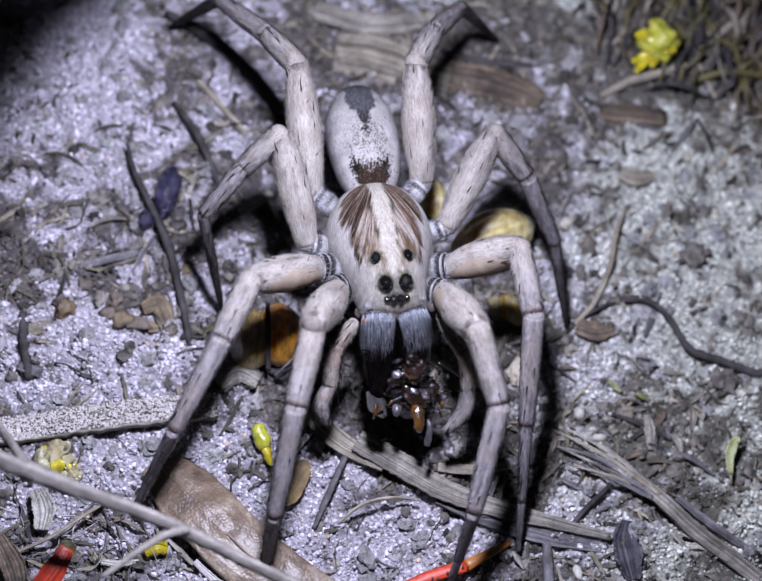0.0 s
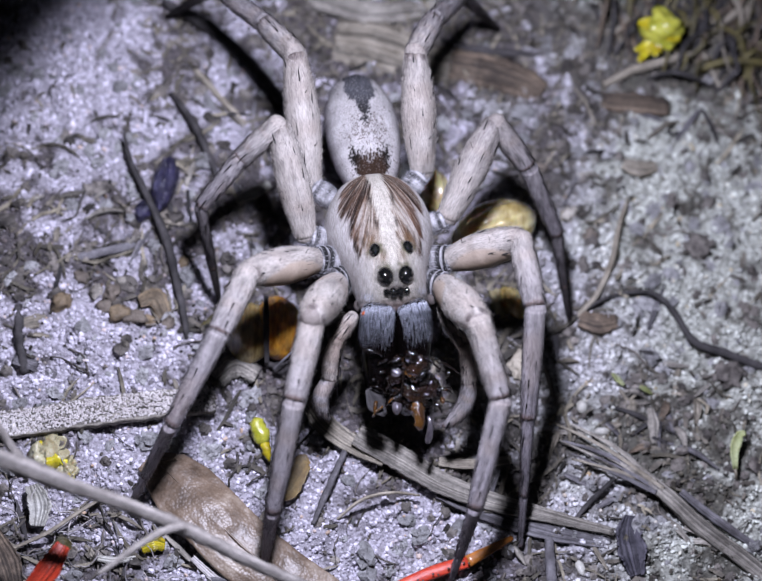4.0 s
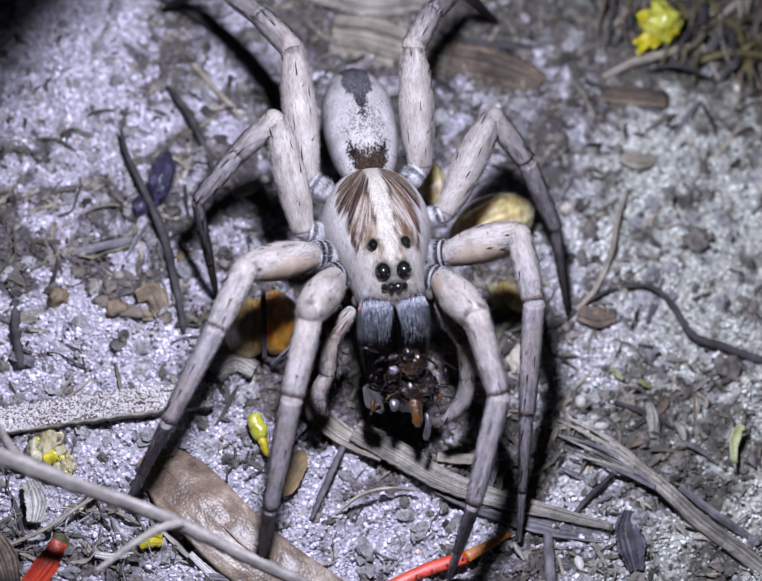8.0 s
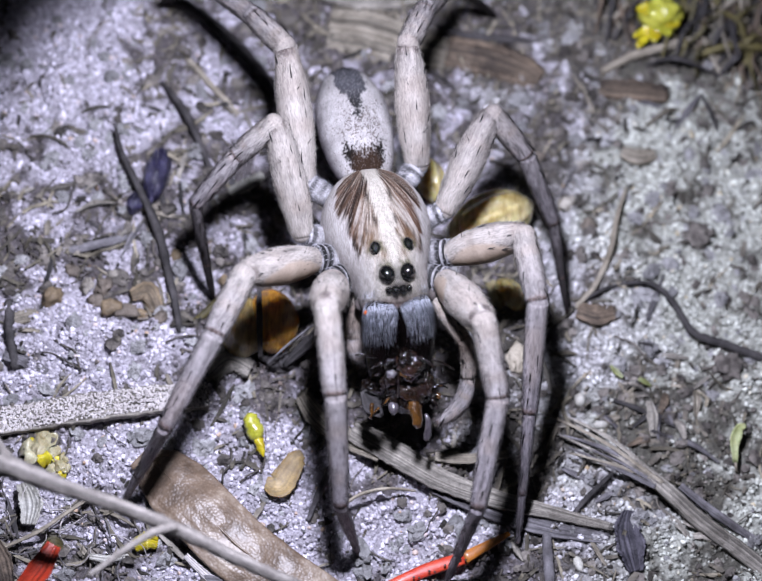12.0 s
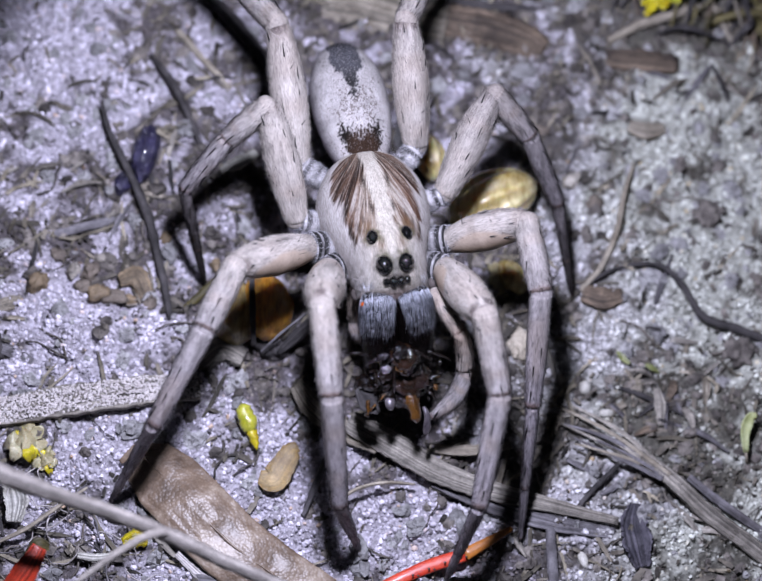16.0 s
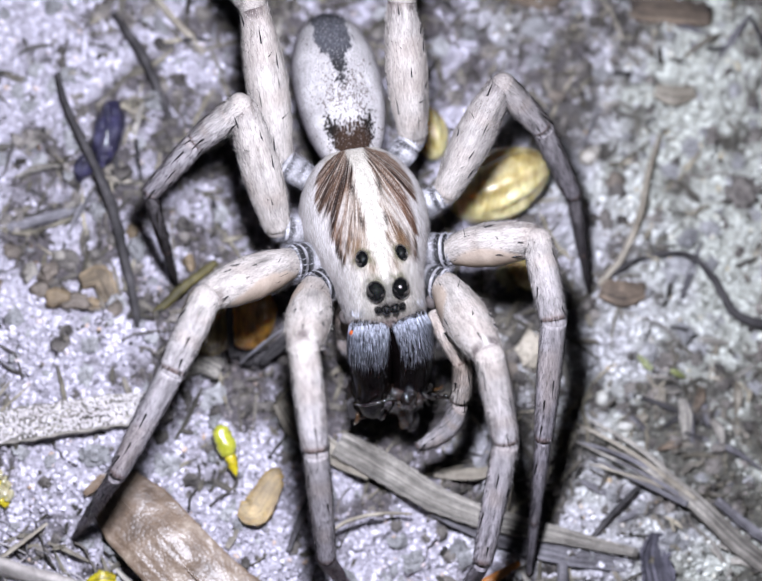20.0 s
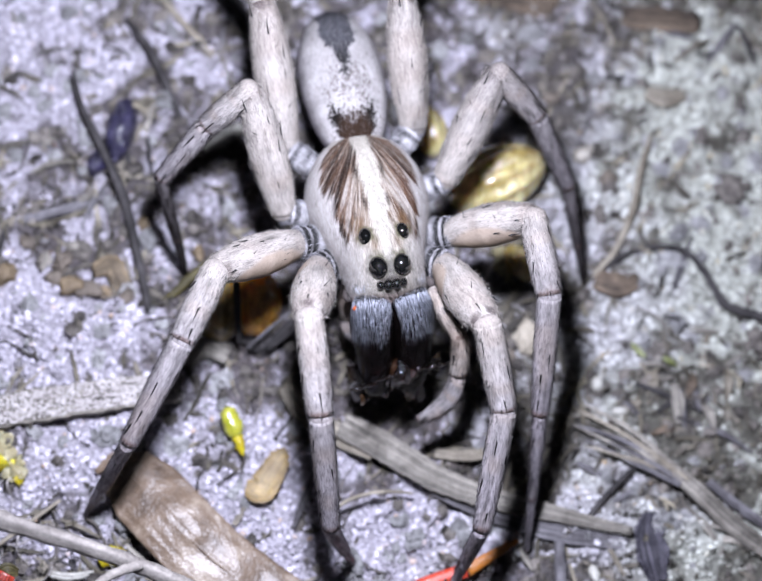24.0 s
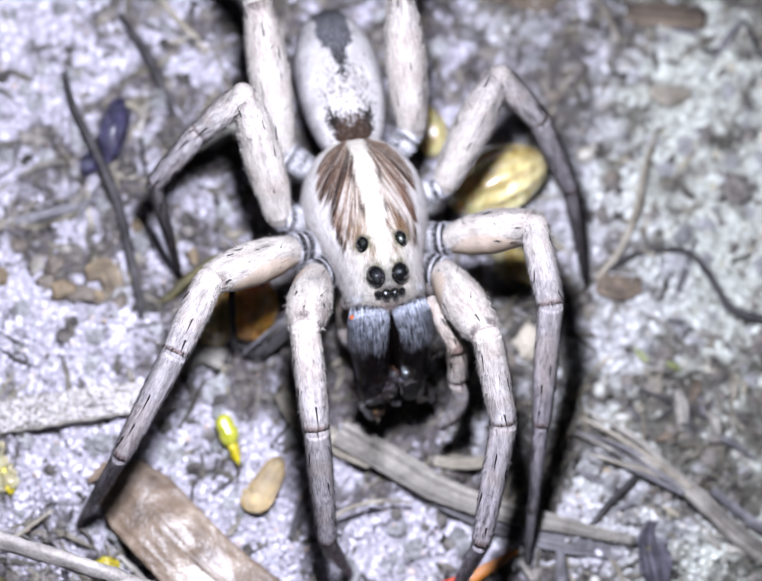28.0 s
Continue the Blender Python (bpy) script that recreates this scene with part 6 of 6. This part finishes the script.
def bud():
    line = smooth_line([(-11.19, -5.45, 0.9), (-10.84, -6.43, 0.8), (-10.43, -7.43, 0.6), (-10.15, -8.30, 0.4)], 22)
    ob = thing("flower_bud", "wrinkled yellow-green flower bud on sand", "bud", Shape().add(*tube(line[:13], np.interp(np.linspace(0, 1, 13), [0, 0.15, 0.5, 0.85, 1], [0.14, 0.44, 0.58, 0.5, 0.36]), 14, 0.2, 9)), LIME)
    part("tip", Shape().add(*tube(line[12:], np.interp(np.linspace(0, 1, 10), [0, 0.4, 0.8, 1], [0.34, 0.3, 0.2, 0.05]), 10, 0.25, 10)), YELLOW, ob, "narrow yellow tip")


def dried_flower(label, at, size, seed):
    rng = np.random.RandomState(seed)
    c = np.array([at[0], at[1], float(ground_z(at[0], at[1])) + size * 0.4])
    ob = thing("dried_flower", label, "flower", Shape().add(*ball(c, (size * 0.5, size * 0.6, size * 0.45), 10, 14, 0.6, seed, None, 2.4)), IVORY)
    for k in range(9):
        a = k * 0.7 + rng.uniform(-0.2, 0.2)
        d = np.array([math.cos(a), math.sin(a), 0]) * size
        pts = smooth_line([c + d * 0.15, c + d * 0.6 + (0, 0, rng.uniform(0.1, 0.5) * size), c + d * rng.uniform(0.8, 1.15) + (0, 0, rng.uniform(-0.3, 0.35) * size)], 8)
        part("petal", Shape().add(*blade(pts, np.interp(np.linspace(0, 1, 8), [0, 0.6, 1], [0.3, 0.7, 0.25]) * size, 0.08, 7, rng.uniform(-0.25, 0.3), 0.2, seed + k, 0.12)), (IVORY, IVORY, IVORY, YELLOW)[k % 4], ob)


bud()
dried_flower("ivory yellow crumpled dried flower head", (-24.50, -8.18, 0), 1.4, 11)
dried_flower("small yellowish crumpled floret beside another", (-23.18, -9.31, 0), 0.85, 12)
lump("orange_berry", "tiny amber orange berry in litter", "berry", (-16.31, 5.87, 0.5), (0.36, 0.52, 0.36), OCHRE, 0.25, 13)
lump("white_grain", "white rounded grain on soil", "grain", (10.90, -3.45, 0.4), (0.42, 0.5, 0.4), WHITE_CHIP, 0.15, 14)
lump("white_grain", "pale rounded grain on soil", "grain", (12.30, -5.04, 0.3), (0.5, 0.28, 0.28), WHITE_CHIP, 0.15, 15)
lump("white_grain", "pale oblong grain near a stick", "grain", (10.29, -14.92, 0.3), (0.3, 0.55, 0.28), WHITE_CHIP, 0.15, 16, (0, 0, 20))
lump("yellow_grain", "yellowish pebble under the spider's leg", "pebble", (5.91, 3.97, 0.6), (1.1, 1.1, 0.8), IVORY, 0.6, 17, sink=0.5, fine=True, lumps=2.4)
lump("yellow_grain", "pale yellow pebble in the shade", "pebble", (6.80, -0.67, 0.5), (0.8, 1.0, 0.6), STRAW, 0.6, 18, sink=0.5, fine=True, lumps=2.4)
lump("soil_clod", "dark rounded soil clod", "clod", (19.92, 9.30, 0.3), (1.0, 0.9, 0.5), CRUMB, 0.7, 19, sink=0.75, fine=True, lumps=2.4)
lump("soil_clod", "dark brown soil clod in sand", "clod", (21.11, -0.69, 0.3), (1.0, 0.9, 0.5), CRUMB, 0.7, 20, sink=0.75, fine=True, lumps=2.4)
rng = np.random.RandomState(31)
for k, (x, y) in enumerate((p[0], p[1]) for p in ((-21.44, 2.25, 0), (-20.45, 1.94, 0), (-19.47, 1.63, 0), (-22.15, 3.31, 0), (-21.01, 3.36, 0), (-18.49, 1.67, 0), (-23.20, 4.71, 0), (-20.42, 4.48, 0), (-17.18, 1.37, 0), (-24.37, 2.48, 0), (12.20, 9.83, 0), (10.70, 11.30, 0), (8.76, 15.09, 0), (6.66, 3.18, 0), (5.68, -1.93, 0), (4.17, -2.71, 0), (-11.98, 2.33, 0), (-13.02, 4.10, 0))):
    r = rng.uniform(0.35, 0.75)
    lump("pebble", "small brownish pebble in litter", "pebble", (x, y), (r, r * rng.uniform(0.7, 1.2), r * 0.75), (STONE, OCHRE, STONE, BARK)[k % 4], 0.7, 50 + k, (0, 0, rng.uniform(0, 180)), "pebbles in the litter", 0.6)

# small seed leaf
def seed_leaf():
    s = Shape().add(*blade(smooth_line([(21.11, -7.68, 0.5), (20.98, -6.53, 1.1), (21.24, -5.67, 1.6), (21.57, -5.60, 1.9)], 12), np.interp(np.linspace(0, 1, 12), [0, 0.5, 1], [0.3, 0.75, 0.3]), 0.2, 7, 0.2, 0.05, 5))
    ob = thing("seed_leaf", "small pale green seed leaf standing up", "leaf", s, PALE_GREEN)
    part("stalk", Shape().add(*tube([(21.24, -8.22, 0.1), (21.08, -7.72, 0.6)], 0.1, 6)), STRAW, ob)


seed_leaf()

# yellow flower and dark moss beyond it
def yellow_flower():
    c = np.array((17.40, 25.72, 2.2))
    flower = empty("yellow_flower", 0, 0, 0)
    tagged(flower, "fallen glossy yellow flower in dark litter", "flower")
    part("heart", Shape().add(*ball(c + (0.3, 0.2, 0), (1.5, 1.2, 1.2), 14, 18, 0.45, 3, None, 2.0)), LIME, flower)
    for k, (a, ln, w, up) in enumerate(((238, 2.7, 0.7, -1.4), (262, 1.9, 1.2, -0.8), (300, 1.7, 1.4, -0.3), (335, 1.7, 1.4, 0.2), (165, 1.6, 1.2, 0.6), (85, 2.0, 1.4, 0.8), (222, 2.2, 0.5, -1.2))):
        d = np.array([math.cos(radians(a)), math.sin(radians(a)), 0])
        pts = smooth_line([c, c + d * ln * 0.5 + (0, 0, up * 0.7), c + d * ln + (0, 0, up * 0.4)], 9)
        part("petal", Shape().add(*blade(pts, np.interp(np.linspace(0, 1, 9), [0, 0.6, 1], [0.4, w, 0.3]), 0.12, 7, 0.15, 0.05, k)), LIME if k % 3 == 2 else YELLOW, flower)


yellow_flower()
rng = np.random.RandomState(17)
LIE = (("dark dry grass blade", DARK_STEM), ("olive dry moss strand", OLIVE), ("brown dry grass blade", BROWN_WOOD), ("dark dry grass blade", DARK_STEM), ("straw-coloured dry grass blade", STRAW), ("olive dry moss strand", OLIVE))
for k in range(250):
    x, y = rng.uniform(13.0, 27.0), rng.uniform(20.0, 33.5)
    if y < 24.5 - 0.35 * (x - 13) or math.hypot(x - 17.2, y - 25.4) < 1.6:
        continue
    a, ln = rng.normal(1.35, 0.6), rng.uniform(2.0, 7.0)
    bow = rng.normal(0, 0.7)
    pts = [(x, y, 0.1), (x + 0.5 * ln * math.cos(a) + bow, y + 0.5 * ln * math.sin(a), rng.uniform(0.4, 2.4)), (x + ln * math.cos(a), y + ln * math.sin(a), rng.uniform(0.2, 1.2))]
    label, material = LIE[k % 6]
    strip("moss_strand", label, "grass blade", settle(pts), (0.14, rng.uniform(0.2, 0.5), 0.1), material, 0.1, 0.15, 0.1, 70 + k, 0.03, 5, "dry blades by the flower")
rng = np.random.RandomState(19)
for k in range(104):
    zone = ((-14.87, 10.35, 0), (-22.06, 7.72, 0), (8.56, -9.50, 0), (-19.37, -13.49, 0), (4.48, -3.40, 0), (-10.33, 19.17, 0), (14.44, -3.35, 0), (1.59, 25.61, 0), (15.43, -3.67, 0), (18.41, -4.26, 0), (-25.80, 4.59, 0), (11.92, 15.27, 0), (21.00, 18.98, 0))[k % 13]
    x, y = zone[0] + rng.normal(0, 3.2), zone[1] + rng.normal(0, 2.6)
    a, ln = rng.uniform(0, 6.28), rng.uniform(1.4, 4.2)
    pts = [(x, y, 0.0), (x + 0.5 * ln * math.cos(a), y + 0.5 * ln * math.sin(a), rng.uniform(0.1, 0.4)), (x + ln * math.cos(a), y + ln * math.sin(a), 0.0)]
    strip("straw_scrap", ("grey dry straw scrap", "pale dry straw scrap", "dark dry straw scrap", "pale grey bark scrap")[k % 4], "straw", settle(pts), (0.2, rng.uniform(0.2, 0.5), 0.12), (GREY_STEM, STRAW, DARK_STEM, BARK)[k % 4], 0.12, 0.05, 0.2, 120 + k, 0.05, 5, "straw scraps in the litter")


build_crumbs()
build_sand()
build_litter()


# ---- what moves ----
def motions():
    walk(spider, [(0, ROOT_EARLY), (11.35, ROOT_EARLY), (11.65, ROOT_STEP), (12.05, ROOT_LATE), (28, ROOT_LATE)])
    for ob, rows in KEYED:
        walk(ob, rows)
    walk(prey, PREY_WAY)


PREY_WAY = [(0, pose(-1.585 * MM, -4.834 * MM, 5.365 * MM, 0, 0, 0)),
            (8, pose(-1.671 * MM, -5.109 * MM, 5.365 * MM, 3, 0, 2)),
            (11.1, pose(-1.711 * MM, -5.101 * MM, 5.365 * MM, 0, 4, 0)),
            (12.3, pose(-1.648 * MM, -5.238 * MM, 5.365 * MM, 6, 0, 8)),
            (15, pose(-1.856 * MM, -5.286 * MM, 5.365 * MM, 2, 0, 10)),
            (17, pose(-1.850 * MM, -5.263 * MM, 4.892 * MM, 12, 4, 12)),
            (20, pose(-1.730 * MM, -3.460 * MM, 3.819 * MM, 38, 8, 10)),
            (21.5, pose(-1.696 * MM, -3.323 * MM, 3.819 * MM, 40, 0, 14)),
            (24, pose(-1.986 * MM, -3.270 * MM, 3.919 * MM, 40, 0, 20)),
            (25, pose(-2.002 * MM, -3.506 * MM, 4.119 * MM, 34, 8, 26)),
            (26, pose(-2.032 * MM, -3.496 * MM, 4.119 * MM, 38, 8, 30)),
            (28, pose(-1.899 * MM, -3.438 * MM, 4.119 * MM, 32, 0, 38))]
motions()
